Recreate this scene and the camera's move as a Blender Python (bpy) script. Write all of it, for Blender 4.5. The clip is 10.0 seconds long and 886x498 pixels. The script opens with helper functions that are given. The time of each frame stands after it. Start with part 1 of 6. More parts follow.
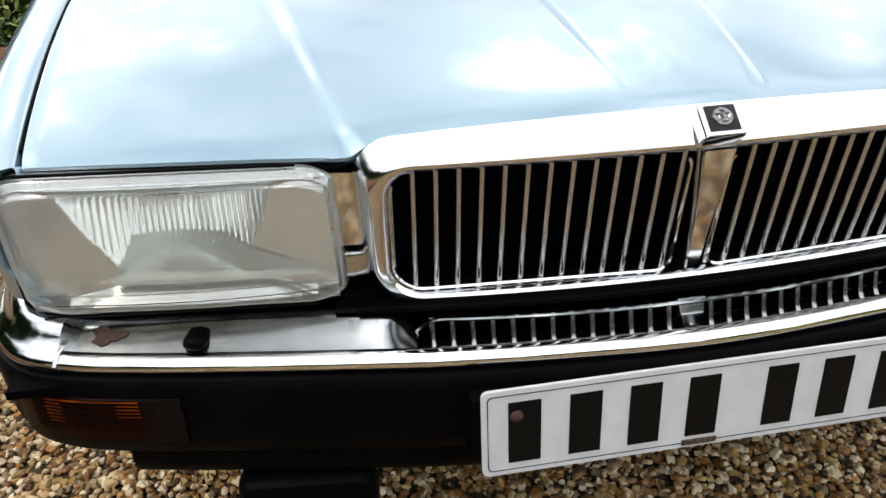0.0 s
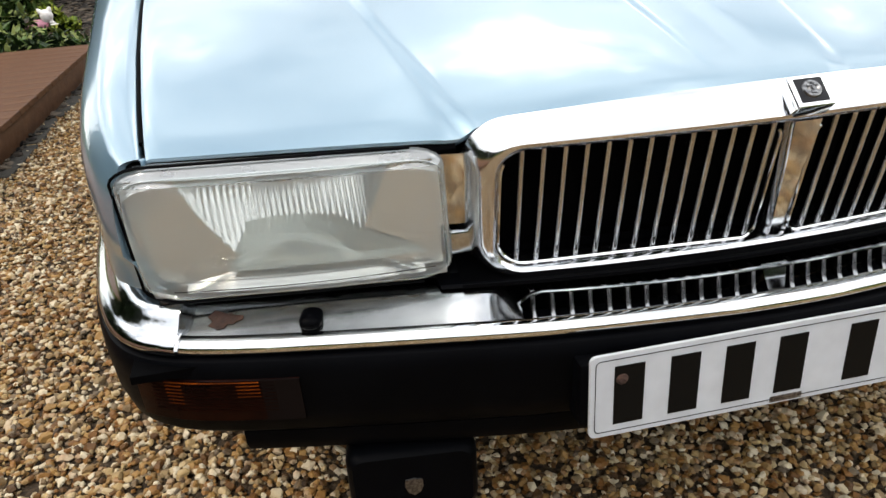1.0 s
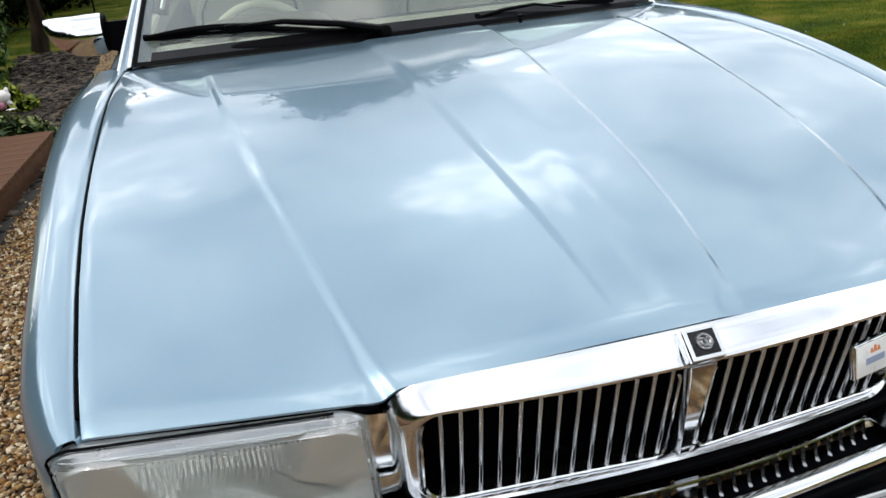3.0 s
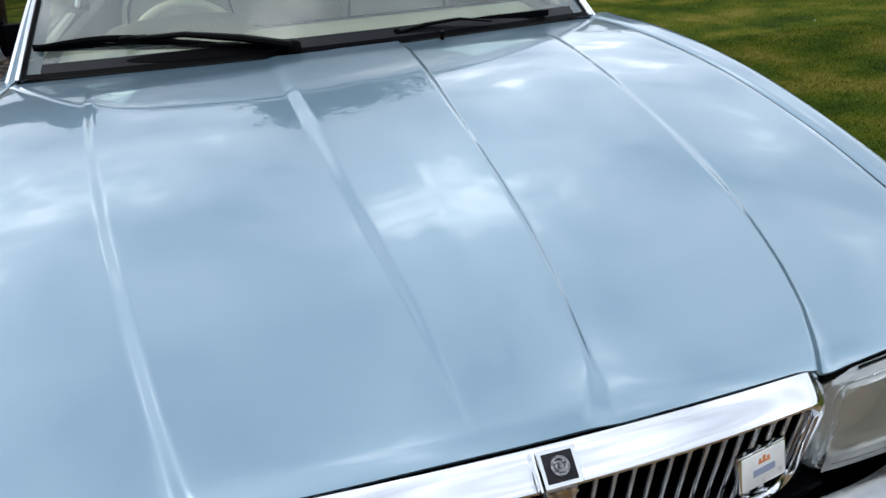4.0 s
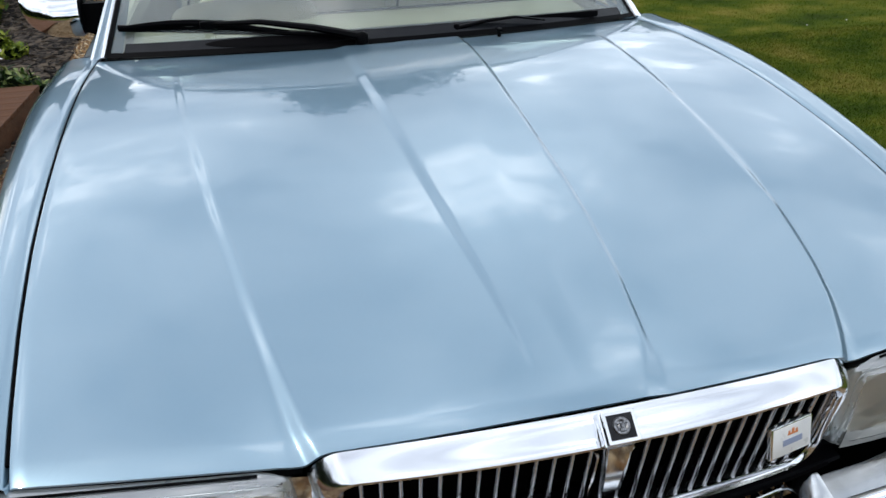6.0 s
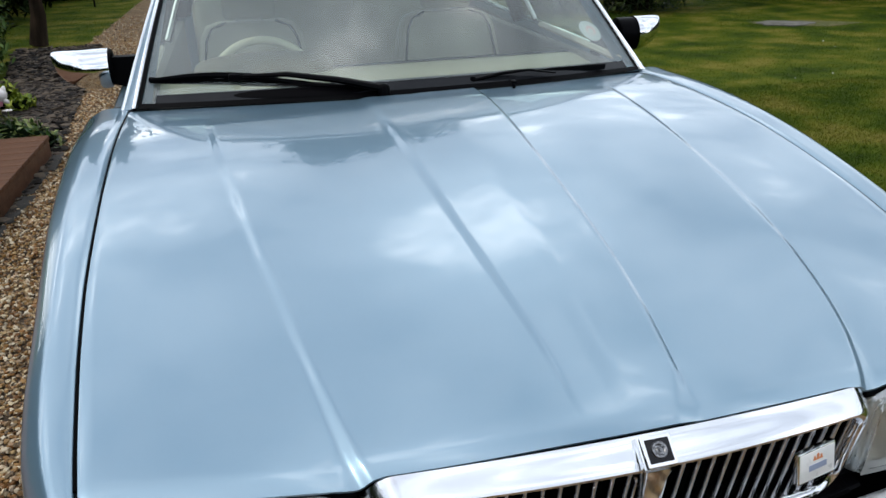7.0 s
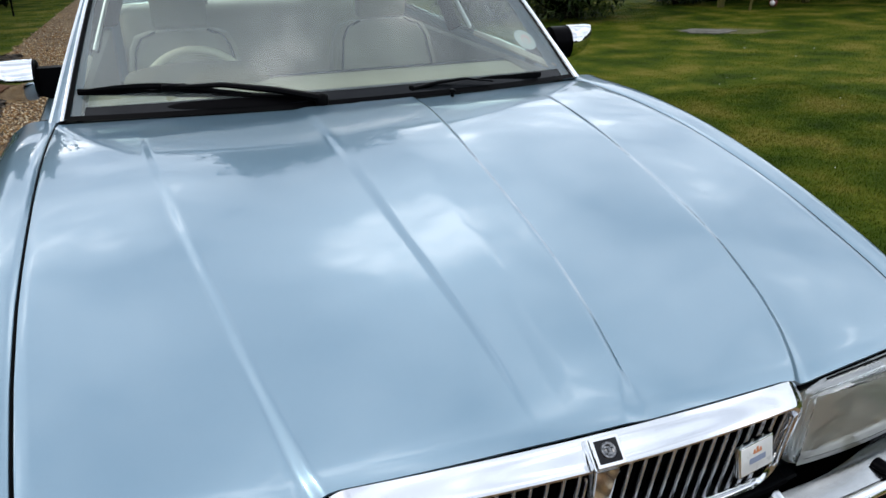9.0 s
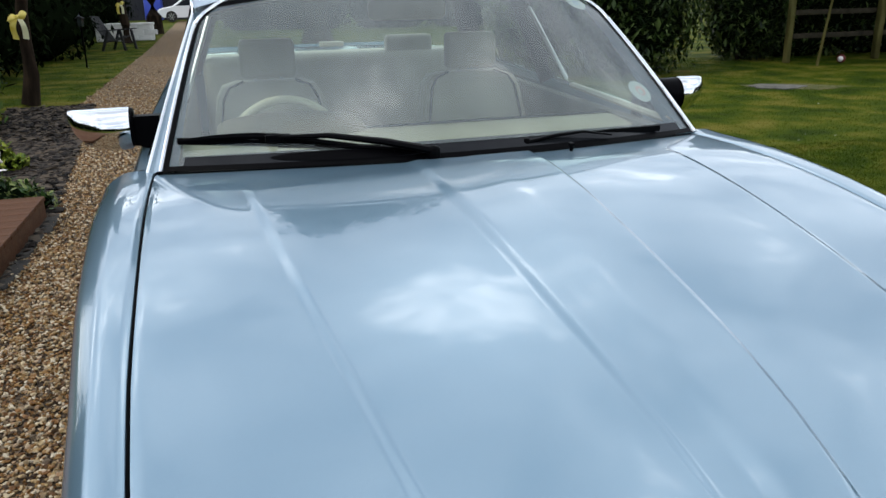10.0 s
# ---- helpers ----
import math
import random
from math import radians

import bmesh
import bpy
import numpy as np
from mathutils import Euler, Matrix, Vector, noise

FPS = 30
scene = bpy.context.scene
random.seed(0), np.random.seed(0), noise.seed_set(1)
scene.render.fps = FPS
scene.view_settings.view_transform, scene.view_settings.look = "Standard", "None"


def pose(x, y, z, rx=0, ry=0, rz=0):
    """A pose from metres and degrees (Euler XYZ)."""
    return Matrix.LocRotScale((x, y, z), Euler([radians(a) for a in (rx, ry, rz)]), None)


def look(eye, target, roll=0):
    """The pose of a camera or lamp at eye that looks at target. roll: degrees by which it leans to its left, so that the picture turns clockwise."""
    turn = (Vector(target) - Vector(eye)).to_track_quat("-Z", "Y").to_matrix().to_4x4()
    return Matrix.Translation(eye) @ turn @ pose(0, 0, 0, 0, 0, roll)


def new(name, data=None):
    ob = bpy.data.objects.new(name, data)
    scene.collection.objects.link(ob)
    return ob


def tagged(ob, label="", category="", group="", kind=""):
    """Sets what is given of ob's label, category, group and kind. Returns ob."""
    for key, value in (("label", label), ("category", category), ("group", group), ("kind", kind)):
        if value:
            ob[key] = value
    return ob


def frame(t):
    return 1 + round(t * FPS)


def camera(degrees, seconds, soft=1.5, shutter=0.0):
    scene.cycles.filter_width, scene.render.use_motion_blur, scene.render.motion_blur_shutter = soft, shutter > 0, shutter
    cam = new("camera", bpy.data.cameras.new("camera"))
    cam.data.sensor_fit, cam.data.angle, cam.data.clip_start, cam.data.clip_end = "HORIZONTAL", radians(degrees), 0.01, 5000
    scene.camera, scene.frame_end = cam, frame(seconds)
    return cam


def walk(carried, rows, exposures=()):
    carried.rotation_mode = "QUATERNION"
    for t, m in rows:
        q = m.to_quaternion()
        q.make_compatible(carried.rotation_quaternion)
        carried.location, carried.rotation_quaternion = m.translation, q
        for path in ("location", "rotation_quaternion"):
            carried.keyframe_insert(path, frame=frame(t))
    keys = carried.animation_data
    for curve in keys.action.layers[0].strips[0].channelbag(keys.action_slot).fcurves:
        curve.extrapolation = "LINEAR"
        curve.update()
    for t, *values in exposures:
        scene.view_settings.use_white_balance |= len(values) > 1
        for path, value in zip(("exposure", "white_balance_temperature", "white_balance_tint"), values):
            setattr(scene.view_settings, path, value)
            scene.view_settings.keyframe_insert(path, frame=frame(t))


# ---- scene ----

# ---------------------------------------------------------------- camera
cam = camera(60.4, 10.0)
PATH = [
    (0, (-0.389, -0.688, 0.948), (-0.118, 1.082, 0.058), -2.4),
    (0.5, (-0.488, -0.703, 0.948), (-0.196, 1.054, 0.038), -3.6),
    (1, (-0.536, -0.707, 0.954), (-0.21, 1.047, 0.051), -3.7),
    (1.5, (-0.549, -0.708, 0.974), (-0.196, 1.057, 0.103), -3.8),
    (2, (-0.55, -0.706, 1.017), (-0.179, 1.069, 0.172), -4.9),
    (2.5, (-0.539, -0.702, 1.073), (-0.147, 1.106, 0.313), -4.3),
    (2.7, (-0.509, -0.694, 1.14), (-0.095, 1.096, 0.348), -5.4),
    (3.8, (-0.275, -0.556, 1.246), (0.132, 1.193, 0.366), -3.9),
    (4, (-0.243, -0.548, 1.257), (0.202, 1.187, 0.368), -3.8),
    (4.5, (-0.215, -0.581, 1.281), (0.457, 1.049, 0.336), -2.5),
    (5, (-0.213, -0.598, 1.302), (0.467, 1.042, 0.38), -1.3),
    (5.5, (-0.272, -0.612, 1.314), (0.228, 1.081, 0.373), -2.4),
    (5.7, (-0.308, -0.623, 1.321), (0.125, 1.088, 0.379), -2.3),
    (6.8, (-0.437, -0.671, 1.336), (-0.044, 1.083, 0.459), -1.4),
    (7, (-0.44, -0.683, 1.341), (0.004, 1.086, 0.522), -1.4),
    (7.5, (-0.445, -0.713, 1.351), (0.073, 1.047, 0.554), -1.0),
    (8, (-0.428, -0.717, 1.348), (0.147, 1.02, 0.54), -1.0),
    (8.5, (-0.414, -0.706, 1.342), (0.273, 0.982, 0.518), -0.9),
    (9, (-0.451, -0.681, 1.344), (0.15, 1.05, 0.54), -0.8),
    (9.5, (-0.512, -0.639, 1.333), (-0.057, 1.133, 0.525), -1.1),
    (10, (-0.562, -0.473, 1.313), (-0.059, 1.34, 0.635), -0.9),
]
EXPOSURES = [(0.0, 0.49, 7300, 10), (1.0, 0.48, 7300, 10), (2.0, 0.40, 7300, 10), (2.7, 0.22, 7100, 10), (3.8, -0.12, 6500, 10), (10.0, -0.15, 6500, 10)]
STANCE = pose(0, 0, 0, 1.3)  # the car stands a little nose down; its parts and the path are given in its own frame
walk(cam, [(t, STANCE @ look(eye, target, roll)) for t, eye, target, roll in PATH], EXPOSURES)

# ---------------------------------------------------------------- world and sun
SUN_AZ, SUN_EL = radians(-100), radians(54)
world = bpy.data.worlds.new("sky")
scene.world = world
world.use_nodes = True


def wire(tree, a, i, b, j):
    tree.links.new(a.outputs[i], b.inputs[j])


def build_sky():
    t = world.node_tree
    t.nodes.clear()
    n = t.nodes.new
    out, bg = n("ShaderNodeOutputWorld"), n("ShaderNodeBackground")
    sky = n("ShaderNodeTexSky")
    sky.sky_type, sky.sun_disc = "NISHITA", False
    sky.sun_elevation, sky.sun_rotation = SUN_EL, SUN_AZ
    co, sep = n("ShaderNodeTexCoord"), n("ShaderNodeSeparateXYZ")
    wire(t, co, "Generated", sep, 0)
    up = n("ShaderNodeMath"); up.operation = "MAXIMUM"; up.inputs[1].default_value = 0.0
    wire(t, sep, "Z", up, 0)
    up2 = n("ShaderNodeMath"); up2.operation = "ADD"; up2.inputs[1].default_value = 0.22
    wire(t, up, 0, up2, 0)
    div = n("ShaderNodeVectorMath"); div.operation = "DIVIDE"
    wire(t, co, "Generated", div, 0)
    wire(t, up2, 0, div, 1)
    cloud = n("ShaderNodeTexNoise")
    cloud.inputs["Scale"].default_value, cloud.inputs["Detail"].default_value = 3.1, 7.0
    cloud.inputs["Roughness"].default_value, cloud.inputs["Distortion"].default_value = 0.55, 0.3
    drift = n("ShaderNodeVectorMath"); drift.operation = "ADD"; drift.inputs[1].default_value = (-13.03, 12.72, 6.54)
    wire(t, div, 0, drift, 0)
    wire(t, drift, 0, cloud, "Vector")
    haze = n("ShaderNodeMapRange")
    haze.inputs[1].default_value, haze.inputs[2].default_value = 0.30, 0.62
    haze.inputs[3].default_value, haze.inputs[4].default_value = 0.25, 0.75
    wire(t, cloud, "Fac", haze, 0)
    puff = n("ShaderNodeMapRange")
    puff.interpolation_type = "SMOOTHSTEP"
    puff.inputs[1].default_value, puff.inputs[2].default_value = 0.565, 0.73
    wire(t, cloud, "Fac", puff, 0)
    gain = n("ShaderNodeMix"); gain.data_type = "RGBA"; gain.blend_type = "MULTIPLY"
    gain.inputs["Factor"].default_value = 1.0
    gain.inputs[7].default_value = (0.12, 0.12, 0.12, 1)
    wire(t, sky, 0, gain, 6)
    veil = n("ShaderNodeMix"); veil.data_type = "RGBA"
    veil.inputs[7].default_value = (2.0, 2.17, 2.36, 1)
    wire(t, haze, 0, veil, "Factor")
    wire(t, gain, 2, veil, 6)
    mix = n("ShaderNodeMix"); mix.data_type = "RGBA"
    mix.inputs[7].default_value = (3.7, 3.8, 3.9, 1)
    wire(t, puff, 0, mix, "Factor")
    wire(t, veil, 2, mix, 6)
    wire(t, mix, 2, bg, "Color")
    bg.inputs["Strength"].default_value = 1.0
    wire(t, bg, 0, out, 0)


build_sky()
sun = new("sun", bpy.data.lights.new("sun", "SUN"))
sun.data.energy, sun.data.angle, sun.data.color = 0.85, radians(4), (1.0, 0.95, 0.86)
sun_dir = Vector((math.sin(SUN_AZ) * math.cos(SUN_EL), math.cos(SUN_AZ) * math.cos(SUN_EL), math.sin(SUN_EL)))
sun.matrix_world = look(sun_dir * 50, (0, 0, 0))

# ---------------------------------------------------------------- materials


def material(name, colour, rough=0.5, metal=0.0, **more):
    m = bpy.data.materials.new(name)
    m.use_nodes = True
    b = m.node_tree.nodes["Principled BSDF"]
    b.inputs["Base Color"].default_value = (*colour, 1)
    b.inputs["Roughness"].default_value, b.inputs["Metallic"].default_value = rough, metal
    for k, v in more.items():
        b.inputs[k.replace("_", " ")].default_value = v
    return m


def mottled(m, colours, scale=6.0, detail=5.0, stops=None, rough=None, bump=0.0, bump_scale=40.0, island=False, coords="Object", stretch=(1, 1, 1), blend=0.5, thing=False):
    """Colour that varies by noise (and by piece), with roughness variation and fine relief."""
    t = m.node_tree
    b = t.nodes["Principled BSDF"]
    co, mp = t.nodes.new("ShaderNodeTexCoord"), t.nodes.new("ShaderNodeMapping")
    wire(t, co, coords, mp, "Vector")
    mp.inputs["Scale"].default_value = stretch
    no = t.nodes.new("ShaderNodeTexNoise")
    no.inputs["Scale"].default_value, no.inputs["Detail"].default_value = scale, detail
    wire(t, mp, 0, no, "Vector")
    fac = (no, "Fac")
    if island or thing:
        geo = t.nodes.new("ShaderNodeObjectInfo" if thing else "ShaderNodeNewGeometry")
        mix = t.nodes.new("ShaderNodeMix")
        mix.inputs[0].default_value = blend
        wire(t, no, "Fac", mix, 2)
        wire(t, geo, "Random" if thing else "Random Per Island", mix, 3)
        fac = (mix, 0)
    ramp = t.nodes.new("ShaderNodeValToRGB")
    e = ramp.color_ramp.elements
    stops = stops or [0.25 + 0.5 * i / (len(colours) - 1) for i in range(len(colours))]
    while len(e) < len(colours):
        e.new(0.5)
    for el, s, c in zip(e, stops, colours):
        el.position, el.color = s, (*c, 1)
    wire(t, *fac, ramp, 0)
    wire(t, ramp, 0, b, "Base Color")
    if rough:
        r = t.nodes.new("ShaderNodeMapRange")
        r.inputs[3].default_value, r.inputs[4].default_value = rough
        n3 = t.nodes.new("ShaderNodeTexNoise")
        n3.inputs["Scale"].default_value, n3.inputs["Detail"].default_value = scale * 3.1, 4
        wire(t, mp, 0, n3, "Vector")
        wire(t, n3, "Fac", r, 0)
        wire(t, r, 0, b, "Roughness")
    if bump:
        n2, bu = t.nodes.new("ShaderNodeTexNoise"), t.nodes.new("ShaderNodeBump")
        n2.inputs["Scale"].default_value, n2.inputs["Detail"].default_value = bump_scale, 4
        bu.inputs["Strength"].default_value, bu.inputs["Distance"].default_value = bump, 0.01
        wire(t, mp, 0, n2, "Vector")
        wire(t, n2, "Fac", bu, "Height")
        wire(t, bu, 0, b, "Normal")
    return m


PAINT = mottled(material("ice blue metallic paint", (0.25, 0.38, 0.47), 0.28, 0.5, Coat_Weight=1.0, Coat_Roughness=0.004, Coat_IOR=1.9),
                [(0.172, 0.283, 0.368), (0.188, 0.303, 0.390)], 900, 2, rough=(0.24, 0.34))
CHROME = mottled(material("chrome", (0.8, 0.81, 0.82), 0.06, 1.0), [(0.74, 0.75, 0.76), (0.82, 0.83, 0.84)], 8, 6, rough=(0.03, 0.12))
SHELL_CHROME = mottled(material("surround chrome", (0.8, 0.8, 0.82), 0.12, 1.0), [(0.74, 0.745, 0.77), (0.81, 0.815, 0.84)], 8, 6, rough=(0.10, 0.16))
VANE_CHROME = mottled(material("weathered vane chrome", (0.62, 0.62, 0.63), 0.08, 1.0), [(0.52, 0.52, 0.53), (0.66, 0.66, 0.67)], 20, 4, rough=(0.06, 0.16))
VANE = mottled(material("satin bright metal", (0.5, 0.5, 0.51), 0.28, 1.0), [(0.26, 0.26, 0.27), (0.40, 0.40, 0.41)], 20, 4, rough=(0.16, 0.30))
# chrome with a lowered colour, standing for dark surroundings it would mirror
DIM_CHROME = mottled(material("dimmed chrome", (0.5, 0.51, 0.53), 0.1, 1.0), [(0.38, 0.40, 0.42), (0.60, 0.61, 0.63)], 10, 6, rough=(0.05, 0.16))
OLD_CHROME = mottled(material("worn chrome", (0.75, 0.75, 0.76), 0.12, 1.0), [(0.36, 0.375, 0.39), (0.62, 0.635, 0.65)], 14, 8, rough=(0.10, 0.24))
RUBBER = mottled(material("black bumper plastic", (0.006, 0.0065, 0.008), 0.40, 0.0, Specular_IOR_Level=0.035), [(0.0008, 0.0009, 0.0014), (0.0018, 0.002, 0.0028)], 12, 6, rough=(0.34, 0.55), bump=0.06, bump_scale=500)
BLACK = mottled(material("matt black plastic", (0.001, 0.001, 0.0012), 0.6, 0.0, Specular_IOR_Level=0.02), [(0.0006, 0.0006, 0.0008), (0.0014, 0.0014, 0.0018)], 20, 4)
GLOSS_BLACK = material("satin black", (0.0015, 0.0015, 0.002), 0.35, 0.0, Specular_IOR_Level=0.03)
DUST = mottled(material("dusty black trim", (0.03, 0.03, 0.032), 0.6, 0.0, Specular_IOR_Level=0.08), [(0.0015, 0.0015, 0.002), (0.005, 0.005, 0.006)], 9, 6)
TYRE = mottled(material("tyre rubber", (0.02, 0.02, 0.02), 0.8), [(0.015, 0.015, 0.015), (0.035, 0.033, 0.03)], 20, 5)
ALLOY = material("alloy wheel", (0.55, 0.56, 0.57), 0.3, 1.0)
CREAM = mottled(material("cream leather", (0.62, 0.57, 0.46), 0.5), [(0.30, 0.275, 0.215), (0.41, 0.38, 0.30)], 7, 6, rough=(0.4, 0.6), bump=0.15, bump_scale=160)
DASH = mottled(material("beige dash pad", (0.5, 0.46, 0.36), 0.6), [(0.33, 0.30, 0.22), (0.42, 0.385, 0.29)], 9, 6, bump=0.1, bump_scale=250)
HOOD_PAD = mottled(material("taupe instrument pad", (0.3, 0.26, 0.2), 0.65), [(0.15, 0.122, 0.088), (0.21, 0.175, 0.13)], 9, 6, bump=0.1, bump_scale=250)
BAND = mottled(material("dark glass band", (0.012, 0.013, 0.015), 0.14, 0.0, Specular_IOR_Level=0.14), [(0.008, 0.009, 0.011), (0.018, 0.019, 0.021)], 9, 5)
DARK_DASH = mottled(material("dark dash top", (0.035, 0.034, 0.032), 0.7, 0.0, Specular_IOR_Level=0.2), [(0.010, 0.010, 0.011), (0.022, 0.021, 0.021)], 9, 6)
WHEEL_CREAM = mottled(material("pale cream wheel rim", (0.8, 0.74, 0.56), 0.5), [(0.74, 0.68, 0.50), (0.86, 0.80, 0.62)], 9, 4)
LINING = mottled(material("pale headlining", (0.5, 0.47, 0.4), 0.9), [(0.45, 0.42, 0.36), (0.54, 0.51, 0.44)], 40, 4)
PLATE_WHITE = mottled(material("plate plastic", (0.64, 0.66, 0.70), 0.3), [(0.50, 0.515, 0.55), (0.58, 0.60, 0.64)], 30, 4, bump=0.02, bump_scale=300)
WHITE = mottled(material("white plate", (0.78, 0.78, 0.77), 0.28), [(0.70, 0.70, 0.69), (0.82, 0.82, 0.81)], 18, 6, rough=(0.2, 0.4))
INK = material("black figures", (0.004, 0.004, 0.004), 0.4, 0.0, Specular_IOR_Level=0.1)
RUST = mottled(material("rust bloom", (0.10, 0.05, 0.03), 0.85), [(0.022, 0.012, 0.010), (0.065, 0.028, 0.018)], 80, 5, bump=0.4, bump_scale=300)
AMBER = mottled(material("smoked amber lens", (0.03, 0.007, 0.002), 0.2, 0.0, Specular_IOR_Level=0.06), [(0.003, 0.0012, 0.001), (0.014, 0.003, 0.0012)], 18, 4)
AMBER_GLOW = mottled(material("amber rib glow", (0.3, 0.06, 0.005), 0.2, 0.0, Specular_IOR_Level=0.2), [(0.02, 0.005, 0.002), (0.07, 0.014, 0.002), (0.26, 0.05, 0.004)], 30, 4)
DARK_LENS = material("dark lens", (0.006, 0.004, 0.004), 0.25, 0.0, Specular_IOR_Level=0.06)
MIRRORED = mottled(material("lamp reflector", (0.82, 0.80, 0.76), 0.08, 1.0), [(0.74, 0.74, 0.73), (0.86, 0.86, 0.85)], 15, 5, rough=(0.14, 0.26))
LAMP_GREY = mottled(material("dull lamp grey", (0.32, 0.34, 0.31), 0.38, 0.6), [(0.30, 0.33, 0.31), (0.44, 0.46, 0.44)], 14, 5, rough=(0.3, 0.45))
DOOR_TRIM = mottled(material("grey-brown door trim", (0.14, 0.13, 0.11), 0.7), [(0.10, 0.095, 0.085), (0.17, 0.16, 0.14)], 9, 4)
BADGE_BLACK = mottled(material("black enamel", (0.012, 0.012, 0.014), 0.45, 0.0, Specular_IOR_Level=0.15), [(0.008, 0.008, 0.010), (0.022, 0.022, 0.025)], 120, 3)
LOGO_BLUE = material("blue enamel", (0.28, 0.33, 0.46), 0.3)
LOGO_ORANGE = material("orange enamel", (0.65, 0.22, 0.08), 0.3)
PEWTER = mottled(material("pewter relief", (0.35, 0.35, 0.36), 0.35, 1.0), [(0.08, 0.08, 0.085), (0.35, 0.35, 0.36)], 300, 3)
STONE = mottled(material("pebble", (0.4, 0.3, 0.18), 0.6, 0.0, Specular_IOR_Level=0.3), [(0.030, 0.018, 0.009), (0.19, 0.080, 0.019), (0.33, 0.185, 0.060), (0.120, 0.088, 0.060), (0.42, 0.280, 0.120), (0.64, 0.55, 0.40), (0.26, 0.115, 0.030)],
                60, 4, stops=[0.06, 0.22, 0.36, 0.5, 0.62, 0.78, 0.92], rough=(0.4, 0.75), bump=0.12, bump_scale=220, island=True, blend=0.85)
GRAVEL = mottled(material("gravel bed", (0.2, 0.14, 0.08), 0.9), [(0.025, 0.015, 0.007), (0.09, 0.052, 0.022), (0.19, 0.115, 0.050), (0.36, 0.26, 0.14)], 75, 4, stops=[0.33, 0.44, 0.54, 0.66], bump=1.0, bump_scale=90)
# gravel bed darkened: the shade between loose stones is put into its colour
LOOSE_BED = mottled(material("gap-dark gravel bed", (0.08, 0.05, 0.03), 0.95), [(0.014, 0.009, 0.005), (0.05, 0.030, 0.015), (0.11, 0.070, 0.036)], 90, 4, bump=1.0, bump_scale=110)
SLATE = mottled(material("slate chip", (0.08, 0.075, 0.09), 0.7, 0.0, Specular_IOR_Level=0.12), [(0.006, 0.005, 0.0045), (0.017, 0.0135, 0.011), (0.042, 0.032, 0.025), (0.11, 0.085, 0.062)], 30, 4, island=True, blend=0.7, bump=0.3, bump_scale=150)
SOIL = mottled(material("dark soil", (0.04, 0.028, 0.02), 0.95), [(0.02, 0.014, 0.01), (0.07, 0.05, 0.035)], 14, 8, bump=1.0, bump_scale=60)
TURF = mottled(material("turf", (0.07, 0.10, 0.02), 0.9, 0.0, Specular_IOR_Level=0.08), [(0.021, 0.038, 0.001), (0.038, 0.060, 0.002), (0.068, 0.083, 0.004), (0.135, 0.118, 0.018)], 1.6, 12, stops=[0.34, 0.44, 0.53, 0.66], bump=1.0, bump_scale=45)
BLADE = mottled(material("grass blade", (0.08, 0.12, 0.02), 0.6, 0.0, Specular_IOR_Level=0.08), [(0.020, 0.041, 0.002), (0.038, 0.067, 0.003), (0.070, 0.092, 0.006), (0.15, 0.130, 0.024)], 1.6, 8, stops=[0.34, 0.44, 0.53, 0.66], island=True, blend=0.13)
LEAF = mottled(material("laurel leaf", (0.03, 0.06, 0.015), 0.4, 0.0, Specular_IOR_Level=0.14), [(0.005, 0.012, 0.003), (0.013, 0.028, 0.006), (0.027, 0.048, 0.011), (0.07, 0.10, 0.03)], 3, 4, island=True, blend=0.75)
IVY = mottled(material("ivy leaf", (0.04, 0.08, 0.03), 0.4, 0.0, Specular_IOR_Level=0.2), [(0.010, 0.027, 0.005), (0.030, 0.066, 0.012), (0.080, 0.130, 0.026), (0.24, 0.27, 0.09)], 5, 4, island=True, blend=0.8)
LIME = mottled(material("lime leaf", (0.16, 0.22, 0.02), 0.45, 0.0, Specular_IOR_Level=0.2), [(0.06, 0.10, 0.008), (0.16, 0.21, 0.016), (0.27, 0.30, 0.04)], 5, 4, island=True, blend=0.7)
HEDGE = mottled(material("ivy hedge leaf", (0.03, 0.06, 0.015), 0.5, 0.0, Specular_IOR_Level=0.14), [(0.008, 0.022, 0.004), (0.024, 0.052, 0.010), (0.050, 0.092, 0.019), (0.11, 0.16, 0.045)], 3, 4, island=True, blend=0.7)
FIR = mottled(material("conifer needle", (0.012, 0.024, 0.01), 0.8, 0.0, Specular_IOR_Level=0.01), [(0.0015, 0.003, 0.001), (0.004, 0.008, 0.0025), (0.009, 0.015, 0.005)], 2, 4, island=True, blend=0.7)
# near-black lumps inside the leaves; the shade in there is their colour
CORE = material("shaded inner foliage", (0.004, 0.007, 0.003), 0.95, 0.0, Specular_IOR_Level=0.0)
BARK = mottled(material("bark", (0.13, 0.09, 0.06), 0.95, 0.0, Specular_IOR_Level=0.08), [(0.007, 0.005, 0.003), (0.022, 0.015, 0.010), (0.05, 0.034, 0.022)], 9, 8, bump=1.0, bump_scale=40, stretch=(1, 1, 0.25))
PLANK = mottled(material("stained decking", (0.17, 0.075, 0.04), 0.6, 0.0, Specular_IOR_Level=0.15), [(0.078, 0.034, 0.017), (0.112, 0.051, 0.027), (0.150, 0.074, 0.041)], 3.5, 7, rough=(0.35, 0.6), bump=0.12, bump_scale=60, stretch=(0.6, 6, 6))
POST_WOOD = mottled(material("mossy fence wood", (0.16, 0.14, 0.06), 0.9, 0.0, Specular_IOR_Level=0.1), [(0.030, 0.026, 0.009), (0.085, 0.076, 0.024), (0.15, 0.135, 0.05)], 6, 8, bump=0.6, bump_scale=60, stretch=(1, 1, 0.3))
